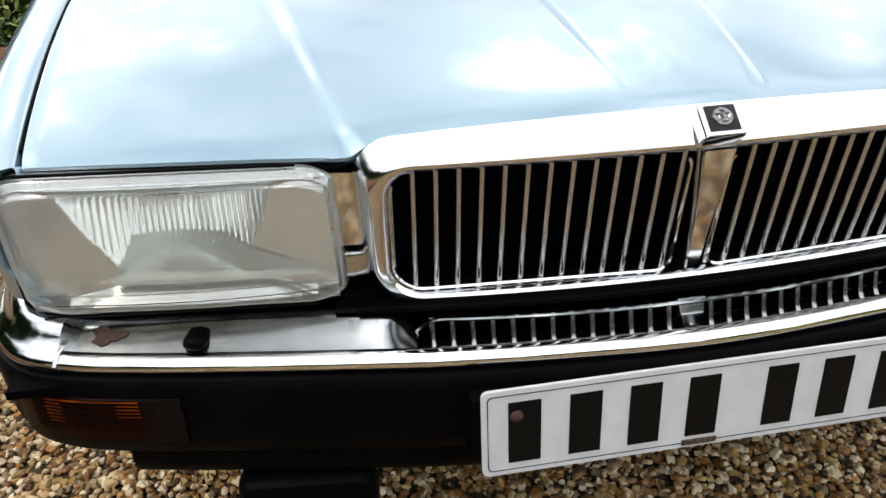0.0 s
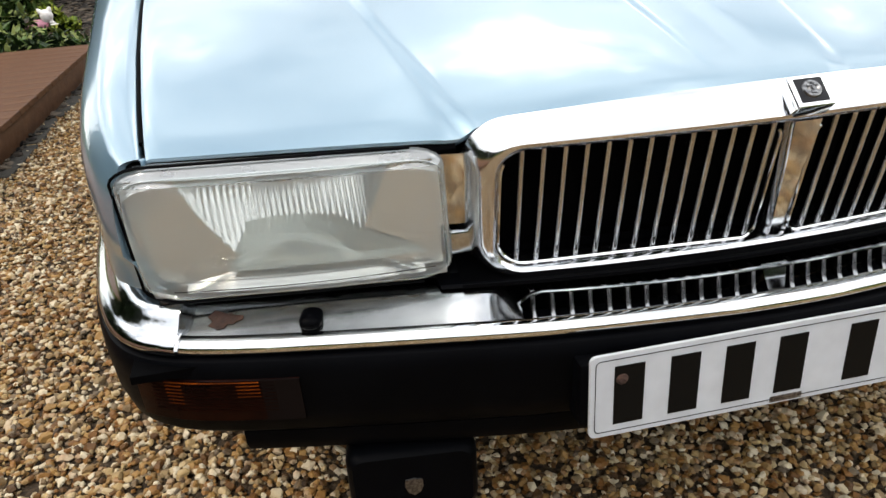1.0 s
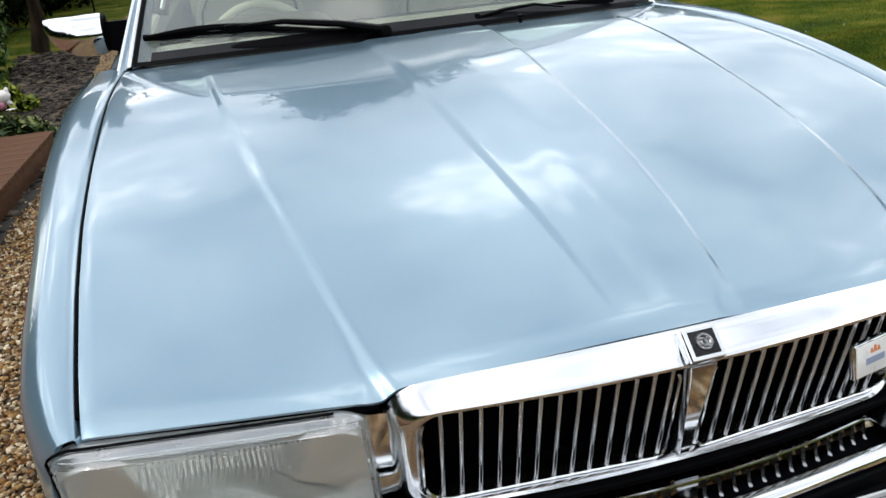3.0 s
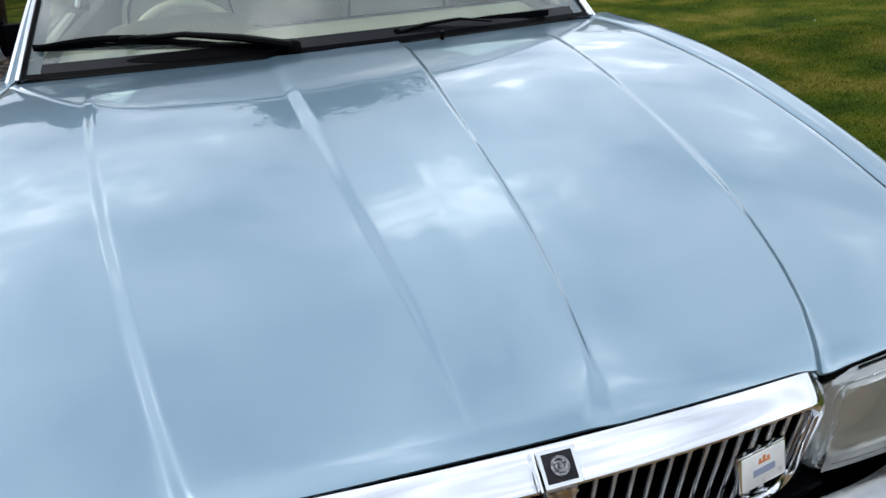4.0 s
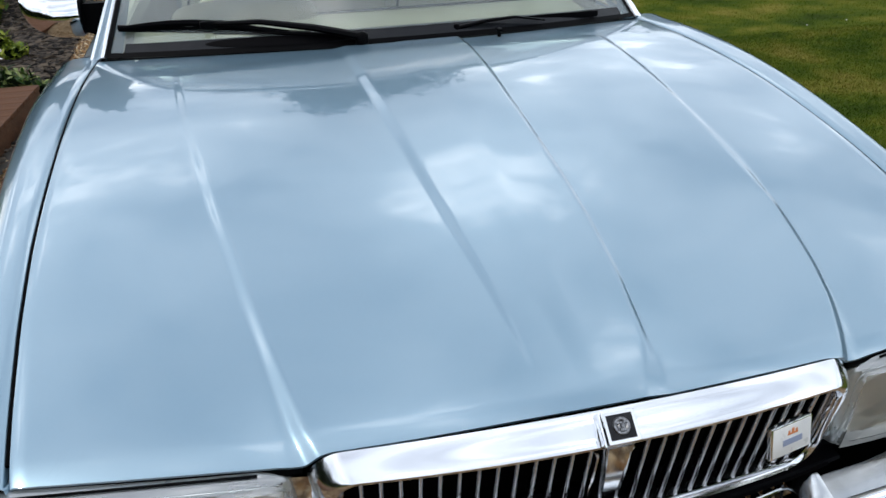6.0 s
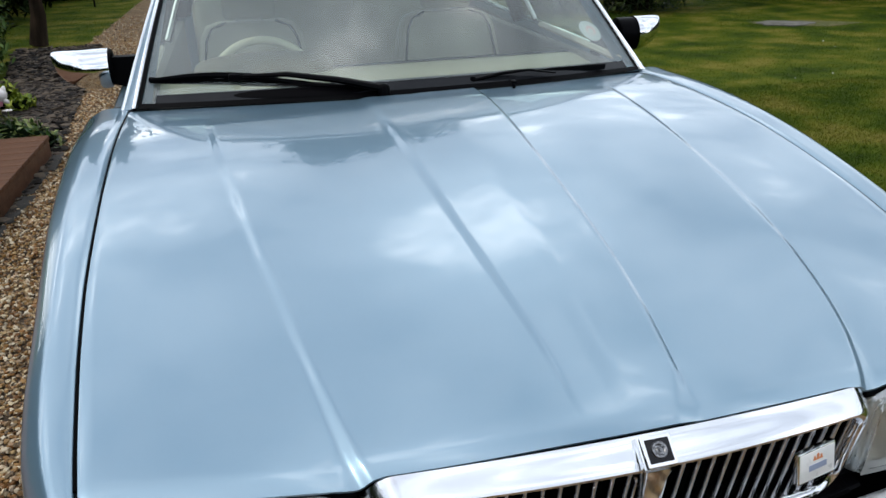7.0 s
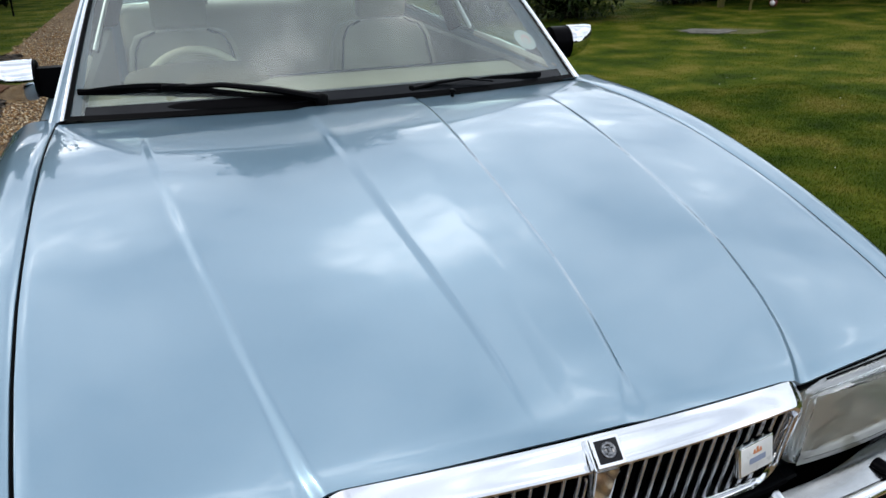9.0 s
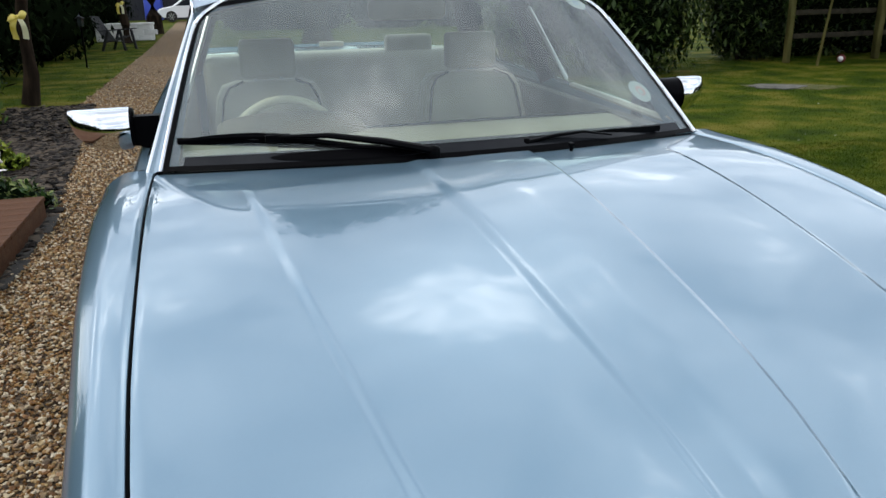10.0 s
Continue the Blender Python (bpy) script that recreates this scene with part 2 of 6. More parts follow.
# rail colour lowered to hold the shade of the trees above
RAIL_WOOD = mottled(material("shade-dark fence rail", (0.02, 0.017, 0.012), 0.9, 0.0, Specular_IOR_Level=0.1), [(0.020, 0.017, 0.012), (0.060, 0.050, 0.034)], 8, 6, bump=0.5, bump_scale=60)
BENCH_WOOD = mottled(material("weathered bench wood", (0.06, 0.055, 0.05), 0.8), [(0.006, 0.006, 0.007), (0.016, 0.015, 0.015)], 8, 6)
LIMEWASH = mottled(material("limewashed block", (0.72, 0.71, 0.68), 0.85), [(0.5, 0.49, 0.46), (0.74, 0.73, 0.70), (0.82, 0.81, 0.79)], 4, 8, bump=0.3, bump_scale=60)
CONCRETE = mottled(material("grey concrete", (0.32, 0.31, 0.28), 0.9), [(0.07, 0.066, 0.056), (0.17, 0.16, 0.135)], 9, 8, bump=0.4, bump_scale=80)
CAR_WHITE = material("white car paint", (0.8, 0.8, 0.8), 0.2, 0.0, Coat_Weight=1.0)
DARK_GLASS = material("dark car glass", (0.02, 0.025, 0.03), 0.05)
RIBBON = mottled(material("yellow satin ribbon", (0.75, 0.58, 0.04), 0.45), [(0.62, 0.46, 0.03), (0.85, 0.72, 0.2)], 14, 4)
PALE_RIBBON = material("pale yellow ribbon", (0.8, 0.76, 0.5), 0.5)
PINK = mottled(material("pink glaze", (0.65, 0.25, 0.33), 0.4), [(0.55, 0.18, 0.26), (0.72, 0.34, 0.42)], 20, 4)
CERAMIC = mottled(material("white glaze", (0.8, 0.76, 0.74), 0.4), [(0.7, 0.62, 0.6), (0.84, 0.82, 0.8)], 25, 4)
DRY_EARTH = mottled(material("dry worn earth", (0.15, 0.12, 0.07), 0.95), [(0.036, 0.056, 0.005), (0.080, 0.080, 0.016), (0.13, 0.105, 0.042)], 4, 8, bump=0.6, bump_scale=50)
KERB = mottled(material("dirty kerb stone", (0.07, 0.06, 0.05), 0.9), [(0.014, 0.012, 0.009), (0.045, 0.038, 0.03)], 12, 8, bump=0.5, bump_scale=80)
BALL_RED = material("faded red ball", (0.12, 0.02, 0.014), 0.6)
PAPER = material("sticker paper", (0.42, 0.44, 0.44), 0.6)
PAPER_RED = material("sticker red", (0.62, 0.34, 0.31), 0.6)
BARN = mottled(material("dark barn cladding", (0.02, 0.02, 0.024), 0.85), [(0.012, 0.012, 0.014), (0.03, 0.03, 0.034)], 5, 6, stretch=(4, 4, 0.3))
BLUE_SHEET = material("blue tarpaulin", (0.03, 0.06, 0.4), 0.5)


def grazing(t, base):
    """A mirror share that grows towards grazing sight, the same from both sides of a thin pane."""
    lw, pw, mr = t.nodes.new("ShaderNodeLayerWeight"), t.nodes.new("ShaderNodeMath"), t.nodes.new("ShaderNodeMapRange")
    lw.inputs["Blend"].default_value = 0.5
    pw.operation = "POWER"
    pw.inputs[1].default_value = 5.0
    mr.inputs[3].default_value, mr.inputs[4].default_value = base, 1.0
    wire(t, lw, "Facing", pw, 0)
    wire(t, pw, 0, mr, 0)
    return mr


def pane_glass(name, dust_haze, base=0.07):
    """Thin pane: clear, slightly green, with a mild mirror and a film of dust that also paints in cloud haze."""
    m = bpy.data.materials.new(name)
    m.use_nodes = True
    t = m.node_tree
    t.nodes.clear()
    o, mx = t.nodes.new("ShaderNodeOutputMaterial"), t.nodes.new("ShaderNodeMixShader")
    tr, gl = t.nodes.new("ShaderNodeBsdfTransparent"), t.nodes.new("ShaderNodeBsdfGlossy")
    tr.inputs[0].default_value = (0.78, 0.88, 0.82, 1)
    gl.inputs["Roughness"].default_value = 0.01
    dust, df = t.nodes.new("ShaderNodeMixShader"), t.nodes.new("ShaderNodeBsdfDiffuse")
    co, no, mr = t.nodes.new("ShaderNodeTexCoord"), t.nodes.new("ShaderNodeTexNoise"), t.nodes.new("ShaderNodeMapRange")
    no.inputs["Scale"].default_value, no.inputs["Detail"].default_value = 2.2, 5
    wire(t, co, "Object", no, "Vector")
    mr.inputs[1].default_value, mr.inputs[2].default_value = 0.3, 0.75
    mr.inputs[3].default_value, mr.inputs[4].default_value = dust_haze * 0.3, dust_haze
    df.inputs[0].default_value = (0.62, 0.70, 0.70, 1)
    wire(t, no, "Fac", mr, 0)
    wire(t, mr, 0, dust, 0)
    wire(t, tr, 0, dust, 1)
    wire(t, df, 0, dust, 2)
    wire(t, grazing(t, base), 0, mx, 0)
    wire(t, dust, 0, mx, 1)
    wire(t, gl, 0, mx, 2)
    wire(t, mx, 0, o, 0)
    return m


# dust set strong here to paint the bright cloud haze on the screen
SCREEN = pane_glass("windscreen glass", 0.17, 0.095)
SIDE_GLASS = pane_glass("side glass", 0.02, 0.05)


def milky(name, clear, diffuse, ior=1.5, rough=0.02, tint=(0.9, 0.93, 0.92), blur=0.0):
    """Aged lamp glass: part clear, part scattering, with a gloss."""
    m = bpy.data.materials.new(name)
    m.use_nodes = True
    t = m.node_tree
    t.nodes.clear()
    n = t.nodes.new
    o, a, b = n("ShaderNodeOutputMaterial"), n("ShaderNodeMixShader"), n("ShaderNodeMixShader")
    tr, df, tl, gl = n("ShaderNodeBsdfRefraction" if blur else "ShaderNodeBsdfTransparent"), n("ShaderNodeBsdfDiffuse"), n("ShaderNodeBsdfTranslucent"), n("ShaderNodeBsdfGlossy")
    half, no, mr = n("ShaderNodeMixShader"), n("ShaderNodeTexNoise"), n("ShaderNodeMapRange")
    tr.inputs[0].default_value = (*clear, 1)
    if blur:
        tr.inputs["Roughness"].default_value, tr.inputs["IOR"].default_value = blur, 1.04
    df.inputs[0].default_value = tl.inputs[0].default_value = (*tint, 1)
    gl.inputs["Roughness"].default_value = rough
    no.inputs["Scale"].default_value, no.inputs["Detail"].default_value = 9, 4
    mr.inputs[3].default_value, mr.inputs[4].default_value = diffuse * 0.8, diffuse * 1.2
    wire(t, no, "Fac", mr, 0)
    wire(t, df, 0, half, 1)
    wire(t, tl, 0, half, 2)
    wire(t, mr, 0, a, 0)
    wire(t, tr, 0, a, 1)
    wire(t, half, 0, a, 2)
    wire(t, grazing(t, ((ior - 1) / (ior + 1)) ** 2 * 1.8), 0, b, 0)
    wire(t, a, 0, b, 1)
    wire(t, gl, 0, b, 2)
    wire(t, b, 0, o, 0)
    return m


LAMP_GLASS = milky("aged lamp glass", (0.95, 0.96, 0.94), 0.22, 1.7, 0.04, (0.88, 0.96, 1.0), 0.45)
# greyer copy for one lamp; paints in the sheen of a grazing view
SHEEN_GLASS = milky("sheen-grey lamp glass", (0.86, 0.86, 0.82), 0.52, 1.7, 0.06, (0.50, 0.49, 0.44), 0.30)
FROST = milky("frosted lamp rim", (0.78, 0.83, 0.83), 0.34, 2.3, 0.06, (0.86, 0.90, 0.92))

# ---------------------------------------------------------------- building helpers


def mesh_of(name, verts, faces, mat, smooth=True, angle=40):
    me = bpy.data.meshes.new(name)
    me.from_pydata([tuple(v) for v in verts], [], faces)
    me.materials.append(mat)
    me.update()
    if smooth:
        me.shade_smooth()
        me.set_sharp_from_angle(angle=radians(angle))
    return me


def part(name, geo, mat, parent=None, label="", smooth=True, angle=40, at=None):
    """One mesh object under a thing or part. geo: (verts, faces), a bmesh, or a finished mesh."""
    if isinstance(geo, bmesh.types.BMesh):
        me = bpy.data.meshes.new(name)
        bmesh.ops.recalc_face_normals(geo, faces=geo.faces)
        geo.to_mesh(me)
        geo.free()
        me.materials.append(mat)
        if smooth:
            me.shade_smooth()
            me.set_sharp_from_angle(angle=radians(angle))
    elif isinstance(geo, tuple):
        me = mesh_of(name, geo[0], geo[1], mat, smooth, angle)
    else:
        me = geo
    ob = new(name, me)
    if at is not None:
        ob.matrix_basis = at
    if parent:
        ob.parent = parent
    if label:
        ob["label"] = label
    return ob


def thing(name, label, category, group="", kind="", at=None):
    e = new(name)
    e.empty_display_size = 0.1
    if at is not None:
        e.matrix_basis = at
    return tagged(e, label, category, group, kind)


def joined(*geos):
    verts, faces = [], []
    for v, f in geos:
        k = len(verts)
        verts += [tuple(p) for p in v]
        faces += [tuple(i + k for i in q) for q in f]
    return verts, faces


def moved(geo, m):
    return [m @ Vector(v) for v in geo[0]], geo[1]


def box(x0, x1, y0, y1, z0, z1, bevel=0.0, seg=2):
    bm = bmesh.new()
    bmesh.ops.create_cube(bm, size=1)
    for v in bm.verts:
        v.co = Vector(((x0 + x1) / 2 + v.co.x * (x1 - x0), (y0 + y1) / 2 + v.co.y * (y1 - y0), (z0 + z1) / 2 + v.co.z * (z1 - z0)))
    if bevel:
        bmesh.ops.bevel(bm, geom=bm.edges[:], offset=bevel, segments=seg, affect="EDGES", profile=0.5)
    bmesh.ops.recalc_face_normals(bm, faces=bm.faces)
    bm.verts.index_update()
    geo = [v.co.copy() for v in bm.verts], [tuple(v.index for v in f.verts) for f in bm.faces]
    bm.free()
    return geo


def grid(rows, close_u=False, close_v=False, flip=False):
    """A skin over rows of points."""
    n, k = len(rows), len(rows[0])
    verts = [p for r in rows for p in r]
    faces = []
    for i in range(n if close_v else n - 1):
        for j in range(k if close_u else k - 1):
            a, b, c, d = i * k + j, i * k + (j + 1) % k, (i + 1) % n * k + (j + 1) % k, (i + 1) % n * k + j
            faces.append((d, c, b, a) if flip else (a, b, c, d))
    return verts, faces


def capped(rows, flip=False):
    """Closed rings skinned, both ends filled."""
    v, f = grid(rows, close_u=True, flip=flip)
    k = len(rows[0])
    first, last = tuple(range(k)), tuple(range(len(v) - k, len(v)))
    return v, f + ([first, last[::-1]] if flip else [first[::-1], last])


def tube(path, radius, sides=8, flat=1.0):
    """A round (or flattened) rod along a path; radius may be a list."""
    pts = [Vector(p) for p in path]
    rings = []
    for i, p in enumerate(pts):
        d = (pts[min(i + 1, len(pts) - 1)] - pts[max(i - 1, 0)]).normalized()
        side = d.cross(Vector((0, 0, 1)))
        side = side.normalized() if side.length > 1e-4 else Vector((1, 0, 0))
        up = side.cross(d)
        r = radius[i] if isinstance(radius, (list, tuple)) else radius
        rings.append([p + side * (r * math.cos(a)) + up * (r * flat * math.sin(a)) for a in [2 * math.pi * k / sides for k in range(sides)]])
    return capped(rings)


def rrect(x0, x1, z0, z1, r, k=5):
    """A rounded rectangle as (x, z) points; r: one radius or four (from bottom left, anticlockwise)."""
    r = r if isinstance(r, (list, tuple)) else (r,) * 4
    out = []
    for (cx, cz, a0), q in zip(((x0 + r[0], z0 + r[0], 180), (x1 - r[1], z0 + r[1], 270), (x1 - r[2], z1 - r[2], 0), (x0 + r[3], z1 - r[3], 90)), r):
        out += [(cx + q * math.cos(radians(a0 + 90 * i / k)), cz + q * math.sin(radians(a0 + 90 * i / k))) for i in range(k + 1)]
    return out


def lerp_list(x, xs, ys):
    return float(np.interp(x, xs, ys))


def smoothstep(a, b, x):
    u = min(max((x - a) / (b - a), 0), 1)
    return u * u * (3 - 2 * u)


def lathe(profile, sides=24):
    """Profile of (radius, height) turned about z."""
    return capped([[(r * math.cos(2 * math.pi * k / sides), r * math.sin(2 * math.pi * k / sides), h) for k in range(sides)] for r, h in profile])


# ---------------------------------------------------------------- the saloon car: surfaces
car = thing("saloon_car", "pale ice-blue metallic saloon car with chrome grille on gravel", "car", at=STANCE)


def hood_front(x):
    return 0.053 + 0.007 * (1 - smoothstep(0.33, 0.37, abs(x))) - 0.024 * max(0, 1 - (x / 0.36) ** 2) + 0.054 * max(0, (abs(x) - 0.34) / 0.36) ** 1.2


def hood_rear(x):
    return 1.245 + 0.20 * (x / 0.74) ** 2


def gap_x(y, side=1):
    """Half width of the bonnet at its shut lines."""
    if side < 0:
        return lerp_list(y, [0.1, 0.19, 0.34, 0.5, 0.6, 0.8, 1.04, 1.46], [0.698, 0.707, 0.719, 0.728, 0.731, 0.736, 0.743, 0.752])
    return lerp_list(y, [0.1, 0.25, 0.5, 0.9, 1.46], [0.698, 0.716, 0.731, 0.741, 0.744])


def inner_x(y, side=1):
    if side < 0:
        return lerp_list(y, [0.05, 0.12, 0.24, 0.35, 0.5, 0.64, 0.81, 0.95, 1.3], [0.066, 0.072, 0.082, 0.094, 0.109, 0.120, 0.133, 0.142, 0.160])
    return lerp_list(y, [0.05, 0.11, 0.24, 0.37, 0.5, 0.64, 0.8, 0.95, 1.3], [0.076, 0.094, 0.109, 0.118, 0.122, 0.124, 0.128, 0.136, 0.150])


def outer_x(y, side=1):
    if side < 0:
        return lerp_list(y, [0.04, 0.09, 0.19, 0.32, 0.42, 0.52, 0.65, 0.75, 0.86, 1.15, 1.3], [0.350, 0.370, 0.393, 0.420, 0.438, 0.457, 0.477, 0.492, 0.508, 0.540, 0.556])
    return lerp_list(y, [0.04, 0.09, 0.145, 0.21, 0.27, 0.36, 0.45, 0.56, 0.70, 0.91, 1.13, 1.3], [0.356, 0.383, 0.407, 0.426, 0.438, 0.453, 0.461, 0.467, 0.473, 0.487, 0.502, 0.520])


def hood_z(x, y):
    w, a, side = (y - 0.05) / 1.2, abs(x), -1 if x < 0 else 1
    z = 0.70 + 0.195 * w + 0.20 * w * (1 - w) - 0.022 * (a / 0.72) ** 2.2
    # raised centre: its shoulders are broad towards the screen and run out to a point at the nose
    wide = 0.012 + 0.020 * smoothstep(0.05, 0.7, w)
    tall = 0.0036 + 0.0014 * smoothstep(0.05, 0.8, w)
    off = a - inner_x(y, side)
    step = smoothstep(-0.5 * wide, 0.5 * wide, off)
    if side > 0:  # steeper on this side, shaped so the step mirrors a thin dark line
        step = min(max(off / (0.008 + 0.004 * smoothstep(0.1, 0.7, w) + 0.03 * (1 - smoothstep(0.035, 0.125, y))) + 0.5, 0), 1)
        tall += 0.0018 * smoothstep(0.03, 0.16, y)
    z += tall * (1 - step + step * (1 - smoothstep(*((0.05, 0.24) if side < 0 else (-0.02, 0.0)), y)) * math.exp(-(off / 0.12) ** 2))
    z += 0.005 * (1 - min(max(w, 0) * 2.5, 1)) * (1 - smoothstep(0.12, 0.42, a)) + 0.008 * (1 - smoothstep(0.0, 0.55, w)) * max(0, 1 - (x / 0.37) ** 2)
    # outer flutes, running into hollows beside the grille's corners
    h = 0.0062 - 0.0020 * min(max(w, 0) * 2.5, 1)
    h *= 1 - 0.95 * smoothstep(1.13, 1.23, y)
    z -= 0.0030 * (1 - smoothstep(0.06, 0.19, y)) * math.exp(-((a - outer_x(y, side) - 0.022) / 0.020) ** 2)
    off = a - outer_x(y, side)
    soft = smoothstep(-0.010, 0.012, off)
    # the crisp ramp, on one side only, is likewise shaped to mirror dark
    crisp = min(max(off / 0.010 + 0.4, 0), 1)
    k = 1 if side < 0 else smoothstep(0.22, 0.48, w)
    z += h * (1 - soft * k - crisp * (1 - k))
    return z


def hood_panel():
    offs = [-0.05, -0.03, -0.020, -0.0155, -0.012, -0.009, -0.005, -0.002, 0.0, 0.0015, 0.003, 0.0045, 0.006, 0.008, 0.011, 0.014, 0.020, 0.03, 0.045]
    rows, nv = [], 72
    for i in range(nv + 1):
        v = i / nv
        yn = 0.05 + 1.28 * v
        xs = []
        for side in (-1, 1):
            xi, xo, xg = inner_x(yn, side), outer_x(yn, side), gap_x(0.1 + 1.34 * v, side)
            half = [0.0] * (side > 0) + [0.2 * xi] + [xi + o for o in offs]
            half += [xi + 0.045 + (xo - xi - 0.095) * f for f in (0.2, 0.4, 0.6, 0.8)] + [xo + o for o in offs]
            half += [xo + 0.045 + (xg - xo - 0.045) * f for f in (0.2, 0.4, 0.6, 0.8, 0.93, 0.985, 1.0)]
            half.sort()
            xs += [-k for k in half[::-1]] if side < 0 else half
        row = []
        for x in xs:
            f, r = hood_front(x), hood_rear(x)
            y = f + (r - f) * v
            e = y - f
            z = hood_z(x, y) - 0.005 * math.exp(-e / 0.010)
            z -= 0.0015 * smoothstep(0.005, 0.0, gap_x(y, x) - abs(x))
            row.append((x, y, z))
        if i == 0:
            rows.append([(x, y + 0.014, z - 0.012) for x, y, z in row])
            rows.append([(x, y + 0.001, z - 0.004) for x, y, z in row])
        rows.append(row)
    rows.append([(x, y + 0.002, z - 0.012) for x, y, z in rows[-1]])
    for k, row in enumerate(rows):
        a, b = row[0], row[-1]
        rows[k] = [(a[0] + 0.001, a[1], a[2] - 0.03), (a[0], a[1], a[2] - 0.006)] + row + [(b[0], b[1], b[2] - 0.006), (b[0] - 0.001, b[1], b[2] - 0.03)]
    return grid(rows)


def wing_width(y):
    return lerp_list(y, [0.1, 0.13, 0.2, 0.3, 0.5, 0.8, 1.2, 1.52], [0.743, 0.763, 0.790, 0.806, 0.820, 0.849, 0.877, 0.891])


ARCH_Y, ARCH_Z, ARCH_R = 0.86, 0.30, 0.345


def wing_low(y):
    d = abs(y - ARCH_Y)
    if d < ARCH_R:
        return ARCH_Z + math.sqrt(ARCH_R ** 2 - d * d)
    return 0.535 if y < 0.44 else 0.24


def wing_panel(s):
    ys = [0.104, 0.108, 0.116, 0.13, 0.15, 0.18, 0.22, 0.27, 0.33, 0.39, 0.44] + [0.52 + 0.04 * i for i in range(18)] + [1.21, 1.26, 1.32, 1.38, 1.45, 1.52]
    rows = []
    for y in ys:
        xg, w, low = gap_x(y, s) + (0.0046 if s > 0 else 0.0050), wing_width(y) + (0.015 * smoothstep(0.1, 0.3, y) if s > 0 else 0), wing_low(y)
        yy = min(y, 1.445)
        ze = hood_z(s * gap_x(yy, s), yy) - 0.0015
        d = w - xg
        nose = smoothstep(0.16, 0.10, y)
        pts = [(xg, ze - 0.03), (xg, ze - 0.003), (xg + 0.002, ze - 0.0005)]
        for f, dz in ((0.16, 0.0), (0.34, 0.0006), (0.46, 0.0018), (0.54, 0.0042), (0.60, 0.0085), (0.68, 0.0145), (0.76, 0.0215), (0.84, 0.0300), (0.90, 0.039), (0.945, 0.050), (0.975, 0.064), (0.993, 0.085), (1.0, 0.105)):
            o = f * d
            pts.append((xg + o, ze - dz - 0.005 * nose * o / max(d, 0.01)))
        zt = ze - 0.125
        for f in (0.0, 0.2, 0.45, 0.7, 0.9, 1.0):
            z = zt + (low - zt) * f
            ws = w
            tuck = 0.05 * max(0, (0.45 - z)) ** 1.2
            flare = 0.012 * smoothstep(0.6, 1.0, f) if abs(y - ARCH_Y) < ARCH_R else 0
            pts.append((ws - tuck + flare - (0.012 + 0.010 * f) * nose, z))
        pts.append((w - 0.03 - 0.01 * nose, low + 0.004))
        rows.append([(s * x, y, z) for x, z in pts])
    rows.insert(0, [(x - s * 0.012, y + 0.016, z - 0.004) for x, y, z in rows[0]])
    return grid(rows, flip=s < 0)


part("bonnet", hood_panel(), PAINT, car, "pale blue fluted bonnet with polished clouded shine", angle=60)
for s in (-1, 1):
    part("front_wing", wing_panel(s), PAINT, car, angle=60)
    lip = []
    for i in range(25):
        a = math.pi * i / 24
        y = ARCH_Y + (ARCH_R + 0.008) * math.cos(a)
        lip.append((s * (wing_width(y) + 0.012), y, ARCH_Z + (ARCH_R + 0.008) * math.sin(a)))
    part("arch_lip", tube(lip, 0.009, 8), PAINT, car)


def bay_floor():
    """Dark engine bay below the bonnet shuts."""
    return grid([[(f * (gap_x(y) + 0.012), y, hood_z(gap_x(y), min(y, 1.44)) - 0.05) for f in np.linspace(-1, 1, 15)] for y in np.linspace(0.16, 1.5, 12)])


part("engine_bay", bay_floor(), BLACK, car)
part("bonnet_shut", tube([(x, hood_front(x) - 0.0045, hood_z(x, hood_front(x)) - 0.0160) for x in np.linspace(-0.335, 0.335, 25)], 0.0075, 8), BLACK, car)
for s in (-1, 1):
    part("wing_shut", tube([(s * (gap_x(y, s) + (0.0023 if s > 0 else 0.0025)), y, hood_z(s * gap_x(y, s), y) - 0.0052) for y in np.linspace(0.135, 1.43, 40)], 0.0027 if s > 0 else 0.0029, 8), BLACK, car)

# ---------------------------------------------------------------- radiator grille


def G(x, z, d=0.0):
    """A point of the leaning, bowed grille face; d: metres behind it."""
    return (x, 0.15 * x * x - 0.010 * (1 - (x / 0.36) ** 2) + (0.69 - z) * 0.2 + d, z)


grille = part("radiator_grille", capped([[G(x, z, d) for x, z in rrect(-0.345, 0.345, 0.530, 0.686, 0.03)] for d in (0.055, 0.058)]), BLACK, car, "chrome vertical-vane radiator grille with black mesh behind")


